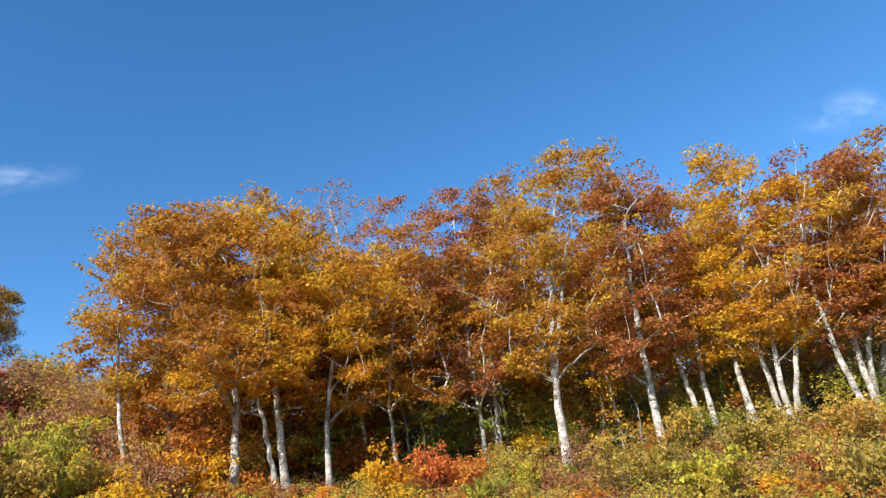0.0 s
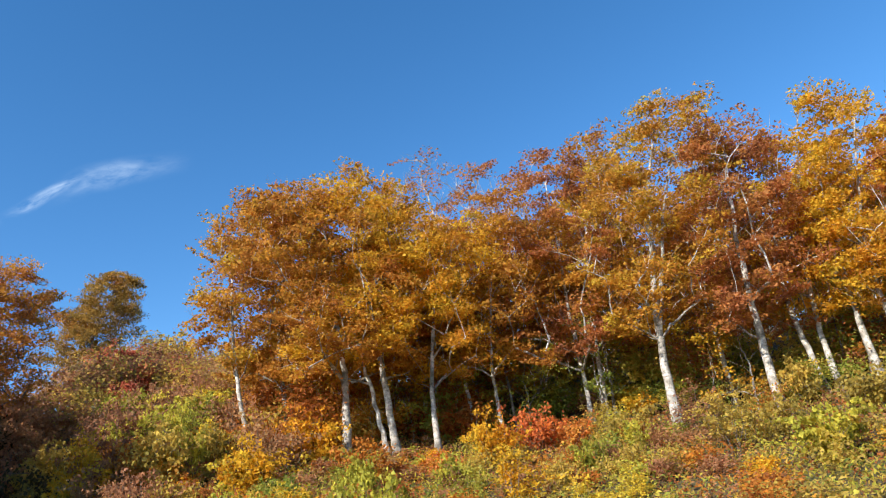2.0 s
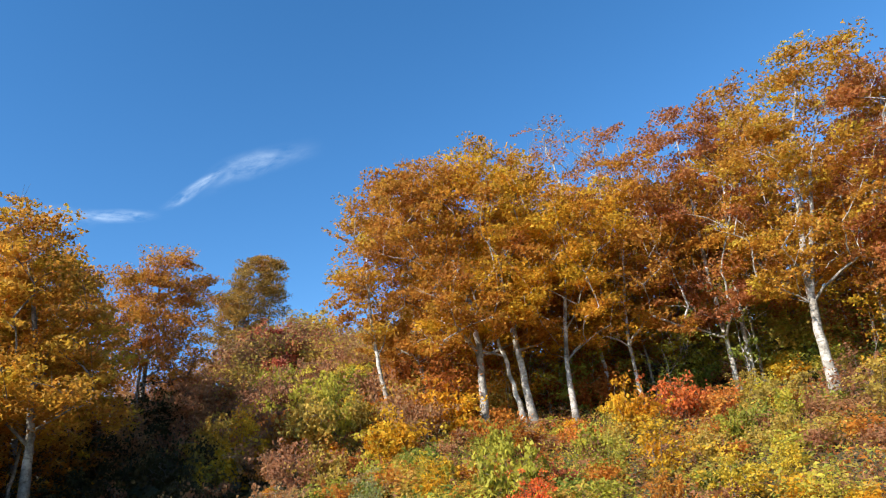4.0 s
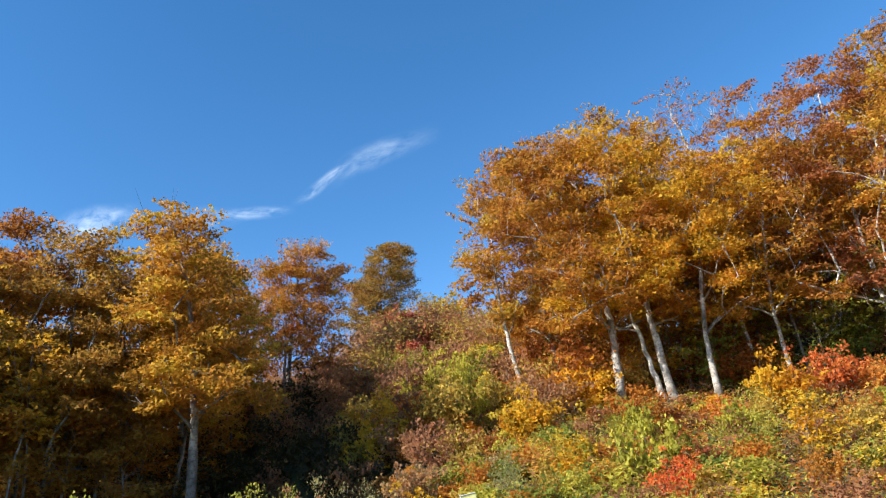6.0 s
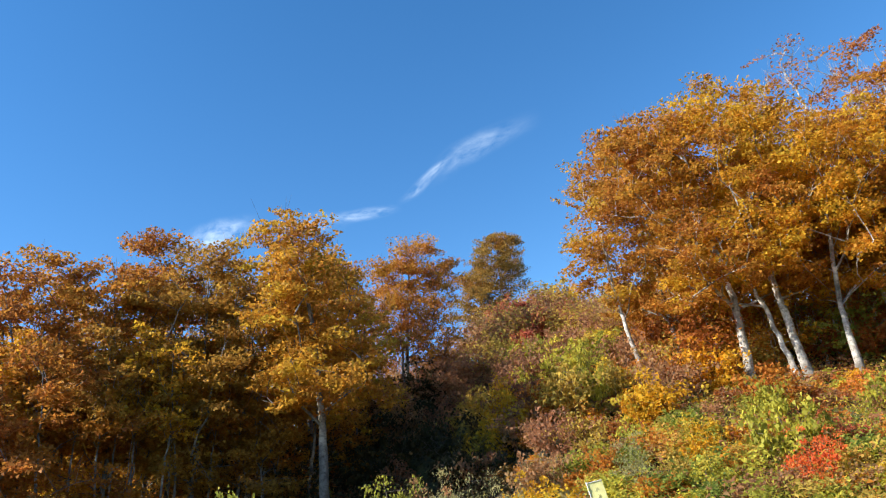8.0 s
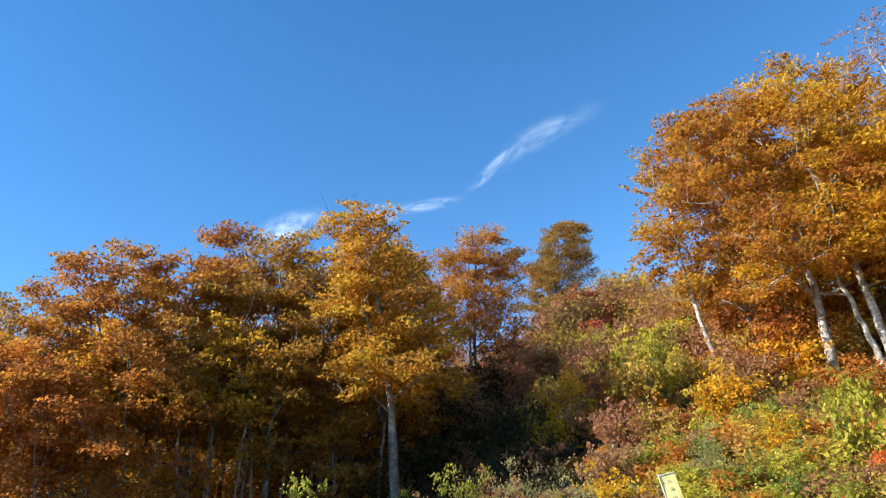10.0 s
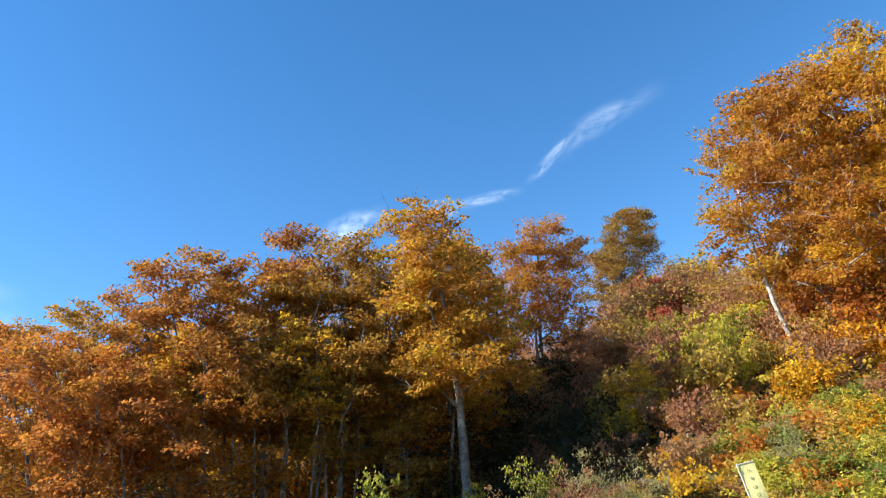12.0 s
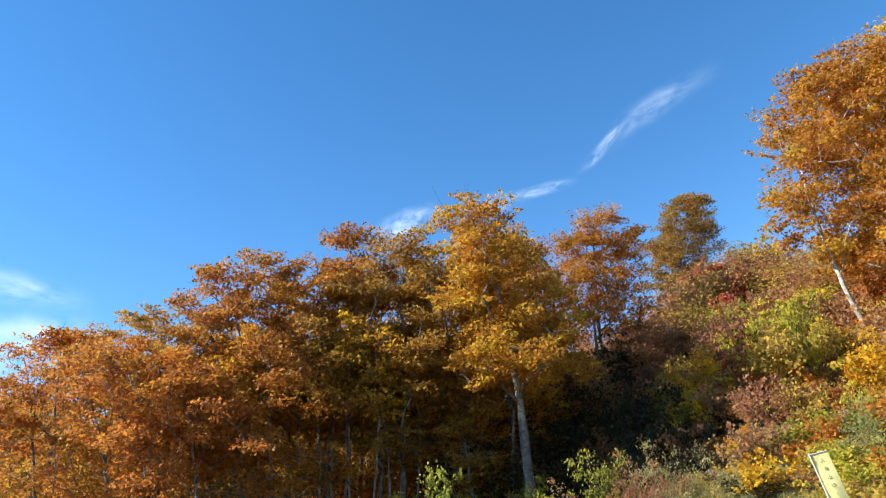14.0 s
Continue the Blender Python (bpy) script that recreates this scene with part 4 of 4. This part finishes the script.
def part(name, bm, mat, parent, label=""):
    me = bpy.data.meshes.new(name)
    bm.to_mesh(me)
    bm.free()
    me.materials.append(mat)
    ob = new(name, me)
    ob.parent = parent
    if label:
        ob["label"] = label
    return ob


def signboard(x, y, top, turn):
    board = new("signboard")
    z = ground_z(x, y)
    board.matrix_world = Matrix.Translation((x, y, z)) @ Euler((0, 0, radians(turn))).to_matrix().to_4x4()
    tagged(board, "faded pink signboard in a white metal frame on two posts", "sign")
    wide, tall, h = 1.2, 0.75, top - z
    part("panel", box_mesh(wide / 2, 0, h - tall / 2, wide - 0.06, 0.012, tall - 0.06), PINK, board)
    part("frame_bar", box_mesh(wide / 2, -0.004, h - 0.02, wide, 0.035, 0.04), POLE_WHITE, board)
    part("frame_bar", box_mesh(wide / 2, -0.004, h - tall + 0.02, wide, 0.035, 0.04), POLE_WHITE, board)
    for side in (0.02, wide - 0.02):
        part("frame_bar", box_mesh(side, -0.004, h - tall / 2, 0.04, 0.032, tall - 0.08), POLE_WHITE, board)
    for side in (0.2, wide - 0.2):
        v, q = tube(np.array([(side, 0.035, -0.25), (side, 0.035, h * 0.5), (side, 0.035, h - 0.05)]), [0.022, 0.022, 0.022], 10)
        mesh_object("post", v, q, POLE_WHITE, board, True)
    return board


signboard(5.39, 13.14, 1.46, -14)


# ---- log steps of the path up the gully, and dry grass beside it ----
def log_step(x, y, turn):
    rng = np.random.default_rng(int(abs(x * 71)))
    step = new("log_step")
    step.matrix_world = Matrix.Translation((x, y, ground_z(x, y) + 0.06)) @ Euler((0, 0, radians(turn))).to_matrix().to_4x4()
    tagged(step, "weathered round log step held by two pegs", "step", "log steps of the path")
    v, q = tube(bent(rng, (-0.6, 0, 0), (0.6, 0, 0.01), 7, 0.012), [0.085, 0.09, 0.088, 0.09, 0.087, 0.09, 0.084], 10)
    mesh_object("log", v, q, LOG, step, True)
    for side in (-0.42, 0.42):
        v, q = tube(np.array([(side, -0.12, -0.3), (side, -0.12, 0.0), (side, -0.118, 0.12)]), [0.03, 0.03, 0.026], 8)
        mesh_object("peg", v, q, LOG, step, True)


for i in range(6):
    r = 14.8 + 0.75 * i
    log_step(r * math.sin(radians(-37.2 - 0.5 * i)), r * math.cos(radians(-37.2 - 0.5 * i)), 34 + 3 * i)


def grass(count, bearing, ranges, tall, label, tone):
    """Blades of grass, bent over at the tip."""
    g = np.random.default_rng(31)
    a, r = np.radians(g.uniform(*bearing, count)), np.sqrt(g.uniform(ranges[0] ** 2, ranges[1] ** 2, count))
    x, y = r * np.sin(a), r * np.cos(a)
    foot = np.array([(p, q, ground_z(p, q) - 0.02) for p, q in zip(x, y)])
    lean = np.c_[g.normal(size=(count, 2)) * 0.3, np.ones(count)]
    h = g.uniform(0.4, 1.0, (count, 1)) * tall
    across = unit(np.c_[g.normal(size=(count, 2)), np.zeros(count)]) * 0.014
    mid, tip = foot + lean * h * 0.6, foot + lean * [1.9, 1.9, 0.9] * h
    verts = np.stack([foot - across, foot + across, mid + across * 0.8, mid - across * 0.8, tip], 1).reshape(-1, 3)
    k = np.arange(count)[:, None] * 5
    faces = np.concatenate([k + [0, 1, 2], k + [0, 2, 3], k + [3, 2, 4]])
    ob = mesh_object("grass", verts, faces, LEAVES[tone])
    tagged(ob, label, "grass", kind="stuff")


grass(24000, (-41, -29), (12.5, 22), 0.4, "dry grass beside the path", "sage")
grass(9000, (-29, 36), (12.5, 16), 0.5, "tall grass at the foot of the bank", "tan")


banner(-7.49, 12.54, 1.70, 34, -8)

# ---- undergrowth ----
WORDS = {"amber": "amber yellow", "yellow": "bright yellow", "lime": "yellow green", "green": "green", "dusky": "shade-darkened brown", "sage": "grey green narrow", "russet": "russet orange", "scarlet": "scarlet orange", "red": "bright red",
         "crimson": "dark red", "brown": "thin brown", "tan": "tan and olive"}
MODELS = {}


def shrub_like(tone, k, tall=1):
    """One of a few models of a shrub in this tone, 1 m in radius and about 1.3 m high, or twice as high; the third has small leaves."""
    key = (tone, k, tall)
    if key not in MODELS:
        blade = {"sage": (0.13, 0.03), "green": (0.125, 0.085), "lime": (0.135, 0.092), "yellow": (0.125, 0.088)}.get(tone, (0.11, 0.076))
        amount = 1000 if tone == "brown" else 1450
        if k == 2:
            blade, amount = (blade[0] * 0.55, blade[1] * 0.55), amount * 3
        MODELS[key] = shrub_model(len(MODELS) + 40, 1.0, 1.3 * tall, tone, blade, amount, 0.1, 0.9 if tone in ("sage", "lime") else 0.35,
                                      label="bushy shrub with " + WORDS[tone] + " autumn leaves on the bank", group="shrubs on the bank")
        MODELS[key].location = (0, 0, -50)
        MODELS[key]["spare"] = 1
    return MODELS[key]


def plant(x, y, height, radius, tone, k=0):
    rng = np.random.default_rng(int(abs(x * 97 + y * 31) * 10))
    tall = 2 if height / 1.3 / radius > 1.5 else 1
    return copy_thing(shrub_like(tone, k, tall), seat(x, y, rng.uniform(0, 6.28), radius, height / 1.3 / radius / tall))


plant(-5.69, 18.02, 1.6, 0.90, "lime", 0)
plant(-8.23, 18.45, 1.2, 0.42, "yellow", 1)
plant(-7.51, 17.78, 1.0, 0.58, "amber", 0)
plant(-10.40, 21.74, 1.6, 1.23, "amber", 1)
plant(-7.17, 22.80, 1.6, 1.13, "russet", 0)
plant(-8.93, 29.16, 1.5, 0.99, "russet", 1)
plant(-10.97, 26.95, 1.2, 1.05, "amber", 0)
plant(-4.53, 19.48, 0.9, 0.68, "crimson", 1)
plant(-4.56, 16.07, 1.6, 0.50, "red", 0)
plant(-4.52, 17.32, 1.3, 0.40, "red", 1)
plant(-4.78, 24.13, 0.9, 0.79, "scarlet", 0)
plant(-3.79, 16.57, 0.8, 0.45, "yellow", 1)
plant(-5.91, 30.02, 1.8, 1.34, "green", 0)
plant(-4.05, 22.34, 1.2, 0.73, "lime", 1)
plant(-6.54, 15.80, 1.2, 0.48, "lime", 0)
plant(-8.52, 16.19, 1.6, 0.62, "sage", 1)
plant(-12.77, 22.19, 3.0, 0.51, "lime", 0)
plant(-11.47, 20.40, 0.8, 0.58, "russet", 1)
plant(-5.50, 16.08, 0.8, 0.71, "brown", 0)
plant(-13.02, 23.65, 0.6, 0.46, "crimson", 1)
plant(-7.59, 16.21, 0.9, 0.47, "tan", 0)
plant(-6.38, 17.15, 0.9, 0.41, "tan", 1)
plant(-15.96, 21.16, 2.9, 0.88, "amber", 0)
plant(-19.10, 24.79, 1.8, 0.71, "amber", 1)
plant(-20.72, 30.41, 1.7, 1.02, "crimson", 0)
plant(-22.39, 29.58, 1.6, 1.07, "brown", 0)
plant(-16.76, 27.96, 1.7, 1.31, "tan", 1)
plant(-14.80, 25.75, 1.7, 0.68, "lime", 0)
plant(-14.42, 22.71, 1.8, 0.82, "lime", 1)
plant(-11.52, 18.74, 1.4, 0.91, "tan", 0)
plant(-15.17, 22.58, 1.0, 0.27, "scarlet", 1)
plant(-12.71, 17.83, 0.8, 0.28, "lime", 0)
plant(-13.23, 19.30, 1.0, 0.55, "brown", 1)
plant(-11.66, 17.46, 0.9, 0.46, "tan", 0)
plant(-9.97, 17.45, 1.1, 0.61, "russet", 1)
plant(-16.92, 24.77, 1.5, 0.80, "lime", 0)
plant(-13.54, 25.98, 1.3, 0.78, "russet", 1)
plant(-9.69, 18.74, 1.0, 0.56, "lime", 0)
plant(-3.20, 25.10, 1.9, 1.10, "amber", 1)
plant(-1.69, 26.45, 1.6, 1.05, "scarlet", 0)
plant(-0.60, 26.39, 1.4, 1.05, "scarlet", 1)
plant(-2.02, 19.70, 1.9, 0.90, "amber", 0)
plant(-0.37, 17.30, 1.5, 0.70, "yellow", 1)
plant(0.87, 18.98, 1.1, 0.47, "yellow", 0)
plant(2.18, 30.92, 1.1, 0.96, "amber", 1)
plant(0.94, 32.49, 1.6, 0.54, "yellow", 0)
plant(-0.89, 31.49, 1.4, 0.81, "green", 1)
plant(0.76, 29.09, 1.4, 0.68, "tan", 0)
plant(-3.30, 19.73, 1.6, 0.50, "green", 1)
plant(-1.84, 17.70, 0.9, 0.50, "russet", 0)
plant(0.90, 22.08, 1.1, 0.79, "tan", 1)
plant(-0.85, 20.98, 1.1, 0.67, "tan", 0)
plant(-1.00, 18.17, 1.0, 0.41, "lime", 1)
plant(0.03, 23.10, 1.1, 0.61, "lime", 0)
plant(-4.07, 22.13, 0.9, 0.59, "brown", 1)
plant(1.67, 25.35, 1.1, 0.58, "lime", 0)
plant(4.15, 22.93, 2.1, 0.97, "tan", 1)
plant(3.85, 25.71, 2.0, 0.98, "brown", 0)
plant(9.05, 24.48, 1.8, 1.28, "tan", 1)
plant(6.22, 20.58, 1.4, 1.14, "lime", 0)
plant(9.42, 21.31, 0.8, 0.69, "crimson", 1)
plant(11.40, 22.92, 1.5, 1.26, "tan", 0)
plant(8.85, 18.27, 1.7, 0.92, "tan", 1)
plant(1.66, 32.46, 1.5, 1.05, "yellow", 0)
plant(1.60, 26.55, 1.5, 1.11, "tan", 1)
plant(7.83, 18.84, 0.8, 0.48, "russet", 0)
plant(6.90, 29.50, 1.5, 1.03, "tan", 1)
plant(7.68, 27.45, 1.7, 0.97, "tan", 0)
plant(11.19, 25.67, 1.3, 0.95, "tan", 1)
plant(5.72, 23.21, 1.4, 0.86, "tan", 0)
plant(7.58, 20.12, 1.1, 0.77, "tan", 1)
plant(-15.34, 25.08, 2.7, 1.01, "lime", 0)
plant(-15.25, 27.56, 2.4, 0.96, "lime", 1)
plant(-13.28, 24.65, 1.6, 0.85, "yellow", 0)
plant(-9.95, 25.53, 1.8, 1.25, "amber", 1)
plant(-8.68, 28.61, 1.7, 1.02, "russet", 0)
plant(-13.75, 30.87, 2.0, 1.17, "russet", 1)
plant(-11.62, 25.69, 1.6, 0.97, "russet", 0)
plant(-12.01, 30.20, 2.1, 0.88, "amber", 1)
plant(-1.21, 32.48, 1.8, 0.87, "lime", 0)
plant(-6.74, 31.79, 1.7, 0.62, "green", 1)
plant(-5.44, 32.04, 1.7, 0.68, "lime", 0)
plant(1.36, 32.47, 2.2, 1.00, "green", 1)
plant(-0.32, 32.50, 2.1, 0.75, "lime", 0)
plant(7.12, 31.71, 2.3, 0.99, "green", 1)
plant(4.40, 32.20, 2.1, 0.87, "lime", 0)
plant(10.74, 30.67, 1.7, 0.99, "lime", 1)
plant(-10.47, 21.15, 1.4, 0.80, "amber", 0)
plant(-6.82, 21.02, 1.3, 0.75, "lime", 1)
plant(-8.87, 20.02, 1.1, 0.66, "green", 0)
plant(-10.03, 25.39, 1.4, 0.93, "amber", 1)
plant(-18.94, 28.24, 1.5, 1.17, "lime")
plant(-17.88, 34.10, 1.5, 1.27, "tan")
plant(-5.31, 40.40, 1.5, 1.33, "lime")
plant(-28.47, 36.13, 2.6, 1.52, "brown")
plant(-25.62, 38.20, 1.9, 1.34, "crimson")
plant(-23.34, 39.64, 2.6, 1.73, "tan")
plant(-20.99, 33.76, 1.6, 1.48, "brown")
plant(-17.12, 30.53, 1.5, 1.29, "yellow")
plant(-21.88, 32.89, 2.2, 1.57, "crimson")
plant(-26.60, 37.53, 2.3, 1.53, "crimson")
plant(-25.80, 38.08, 2.1, 1.72, "crimson")
plant(-28.38, 36.20, 2.7, 2.28, "brown")
plant(-22.03, 35.76, 2.3, 1.74, "brown")
plant(-24.82, 39.91, 3.4, 1.58, "tan")
# Darker tones on these four stand in for the shade on the slope.
plant(-23.97, 28.19, 2.2, 1.83, "brown")
plant(-26.79, 29.70, 2.2, 1.82, "brown")
plant(-25.75, 25.16, 2.2, 1.77, "brown")
plant(-23.85, 22.81, 2.2, 1.61, "dusky")
plant(-16.34, 29.81, 1.5, 1.25, "yellow")
plant(-10.55, 10.09, 2.85, 0.75, "lime", 2)
plant(-9.38, 10.67, 2.7, 0.80, "sage", 2)
plant(-9.88, 10.33, 2.6, 0.58, "brown", 2)
plant(-9.16, 11.11, 2.5, 0.56, "tan", 2)
plant(-10.53, 9.22, 2.3, 0.56, "brown", 2)
plant(-8.83, 11.12, 1.9, 0.62, "tan", 2)
plant(-9.22, 10.93, 2.2, 0.63, "sage", 2)
plant(-10.16, 10.48, 2.4, 0.8, "brown", 2)
plant(-9.91, 10.72, 2.3, 0.64, "tan", 2)
plant(-9.23, 9.71, 2.3, 0.54, "brown", 2)
plant(-18.39, 14.79, 2.0, 0.38, "lime")
plant(-16.23, 9.87, 3.0, 0.76, "green")

rng = np.random.default_rng(7)


def spots(count, bearing, ranges, apart):
    """Places scattered over a stretch of ground, no two on one spot."""
    placed, tries = [], 0
    while len(placed) < count and tries < count * 30:
        tries += 1
        a, r = radians(rng.uniform(*bearing)), math.sqrt(rng.uniform(ranges[0] ** 2, ranges[1] ** 2))
        x, y = r * math.sin(a), r * math.cos(a)
        if math.hypot(x - (-7.49), y - 12.54) > 1.7 and all((x - p) ** 2 + (y - q) ** 2 > apart ** 2 for p, q in placed):
            placed.append((x, y))
    return placed


def thicket(count, bearing, ranges, tones, sizes, tall=(0.85, 1.25), apart=0.75):
    """Single shrubs over a stretch of the bank."""
    for x, y in spots(count, bearing, ranges, apart):
        drift = math.sin(x * 0.9 + 1.7) + math.sin(y * 1.1 + x * 0.5) + rng.normal() * 0.45
        tone, size = tones[int((drift + 2.6) / 5.2 * len(tones)) % len(tones)], rng.uniform(*sizes)
        copy_thing(shrub_like(tone, int(rng.integers(2))), seat(x, y, rng.uniform(0, 6.28), size, rng.uniform(*tall)))


def undergrowth(count, bearing, ranges, tone, sizes, tall=(0.85, 1.25), apart=1.2, blade=(0.17, 0.14), each=1000):
    """Low, far or hidden brush that nobody could count, joined."""
    pieces = []
    for x, y in spots(count, bearing, ranges, apart):
        size = rng.uniform(*sizes)
        crown = rng.normal(size=(each, 3)) * np.array([0.42, 0.42, 0.26]) * size
        crown[:, 2] += size * 0.75
        crown[:, 2] *= rng.uniform(*tall)
        lump = np.sin(crown * 5.1 / size + x) .sum(1) > -1.1
        crown = crown[lump & (crown[:, 2] > 0)]
        pieces.append(leaves(rng, crown + np.array([x, y, ground_z(x, y)]), *blade, 0.1, 0.2))
    ob = mesh_object("undergrowth", *merged(pieces), LEAVES[tone])
    tagged(ob, "dense low forest undergrowth with " + WORDS[tone] + " leaves", "undergrowth", kind="stuff")


for tone, count in (("russet", 9), ("tan", 12), ("lime", 22), ("brown", 11), ("green", 10), ("amber", 5)):
    undergrowth(count, (-32.5, -10), (14.5, 21), tone, (0.45, 0.75), (0.6, 1.1), 1.0, (0.12, 0.088), 620)
for tone, count in (("russet", 14), ("tan", 12), ("lime", 10), ("brown", 16), ("amber", 8)):
    undergrowth(count, (-32.5, -10), (21, 28.5), tone, (0.4, 0.65), (0.6, 1.0), 0.9, (0.12, 0.085), 520)
for tone, count in (("russet", 16), ("tan", 26), ("lime", 9), ("brown", 20), ("green", 8), ("amber", 6)):
    undergrowth(count, (-10, 36), (14.5, 28.5), tone, (0.5, 0.85), (0.6, 1.1), 1.0, (0.115, 0.08), 620)
for tone, count in (("green", 16), ("lime", 14), ("tan", 6), ("brown", 8)):
    undergrowth(count, (-22, 36), (28.5, 33), tone, (0.7, 1.2), (0.8, 1.5), 1.1, (0.135, 0.085), 700)
def ground_cover(count, bearing, ranges, tone, height, blade, phase):
    """A low, patchy cover of weeds and seedlings over the bank."""
    g = np.random.default_rng(60 + int(phase * 10))
    a, r = np.radians(g.uniform(*bearing, count)), np.sqrt(g.uniform(ranges[0] ** 2, ranges[1] ** 2, count))
    x, y = r * np.sin(a), r * np.cos(a)
    keep = np.sin(x * 1.3 + phase * 2.1) + np.sin(y * 1.7 + x * 0.6 + phase) + g.normal(size=count) * 0.7 > -0.1
    keep &= np.hypot(x + 7.49, y - 12.54) > 1.5
    x, y = x[keep], y[keep]
    lump = 0.65 + 0.35 * np.sin(x * 3.1 + phase) * np.sin(y * 2.7)
    z = np.array([ground_z(p, q) for p, q in zip(x, y)]) + g.random(len(x)) ** 0.7 * height * lump
    ob = mesh_object("ground_cover", *leaves(g, np.c_[x, y, z], *blade, 0.2, -0.5), LEAVES[tone])
    tagged(ob, "low weedy cover with " + WORDS[tone] + " leaves on the bank", "undergrowth", kind="stuff")


for phase, tone, count in ((0.3, "tan", 44000), (1.9, "brown", 30000), (3.4, "lime", 22000), (4.8, "russet", 26000), (5.9, "green", 14000)):
    ground_cover(count, (-33, 37), (14, 30), tone, 0.6, (0.15, 0.075), phase)
thicket(26, (-36, -22), (25, 36), ["crimson", "brown", "tan", "brown", "brown", "tan", "russet"], (0.8, 1.3), (0.9, 1.5), apart=1.3)
# Mostly dark leaves here, coloured for the gully's shade.
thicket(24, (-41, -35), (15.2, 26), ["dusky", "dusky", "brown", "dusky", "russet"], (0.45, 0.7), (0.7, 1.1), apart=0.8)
thicket(9, (-36.5, -33), (18, 27), ["amber", "brown", "russet", "brown", "brown"], (0.7, 1.1), (0.9, 1.4), apart=1.2)
thicket(12, (-41, -35.5), (25, 34), ["russet", "tan", "brown", "russet", "amber"], (0.8, 1.2), (0.9, 1.4), apart=1.3)
# Brush of the deep gully, its shade put into the leaf colour.
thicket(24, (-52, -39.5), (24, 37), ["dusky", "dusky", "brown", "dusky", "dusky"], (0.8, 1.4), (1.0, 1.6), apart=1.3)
plant(-21.2, 11.6, 2.2, 1.1, "lime")
plant(-22.6, 10.2, 1.8, 1.0, "green", 1)
plant(-19.9, 13.2, 1.5, 0.8, "green")
thicket(18, (-72, -50), (21, 28), ["green", "lime", "dusky", "tan", "russet"], (0.8, 1.2), (0.9, 1.3), apart=1.5)
undergrowth(26, (-40, -22), (36, 54), "brown", (1.2, 2.0))
undergrowth(20, (-38, -22), (36, 54), "tan", (1.2, 2.0))
undergrowth(12, (-38, -28), (38, 54), "crimson", (1.0, 1.7))
undergrowth(46, (-22, 38), (32, 50), "green", (1.4, 2.4), (1.1, 1.9))
undergrowth(40, (-22, 38), (32, 50), "brown", (1.4, 2.8), (1.1, 2.1))
undergrowth(22, (-12, 38), (31, 46), "tan", (1.2, 2.2), (1.0, 1.8))
undergrowth(22, (-12, 38), (31, 46), "russet", (1.2, 2.2), (1.0, 1.8))
undergrowth(30, (-93, -64), (42, 60), "russet", (1.8, 2.8), (1.6, 2.4), apart=1.8)
undergrowth(18, (-24, -8), (28, 38), "russet", (1.0, 1.8), (1.0, 1.5))
undergrowth(26, (-52, -40), (34, 50), "brown", (1.2, 2.0))
# Dark leaf colour stands in for the dim floor of the grove.
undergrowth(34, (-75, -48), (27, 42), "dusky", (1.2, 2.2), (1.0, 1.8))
undergrowth(26, (-70, -50), (28, 42), "russet", (1.2, 2.0), (1.0, 1.8))
for spare in MODELS.values():
    for o in (*spare.children_recursive, spare):
        bpy.data.objects.remove(o)
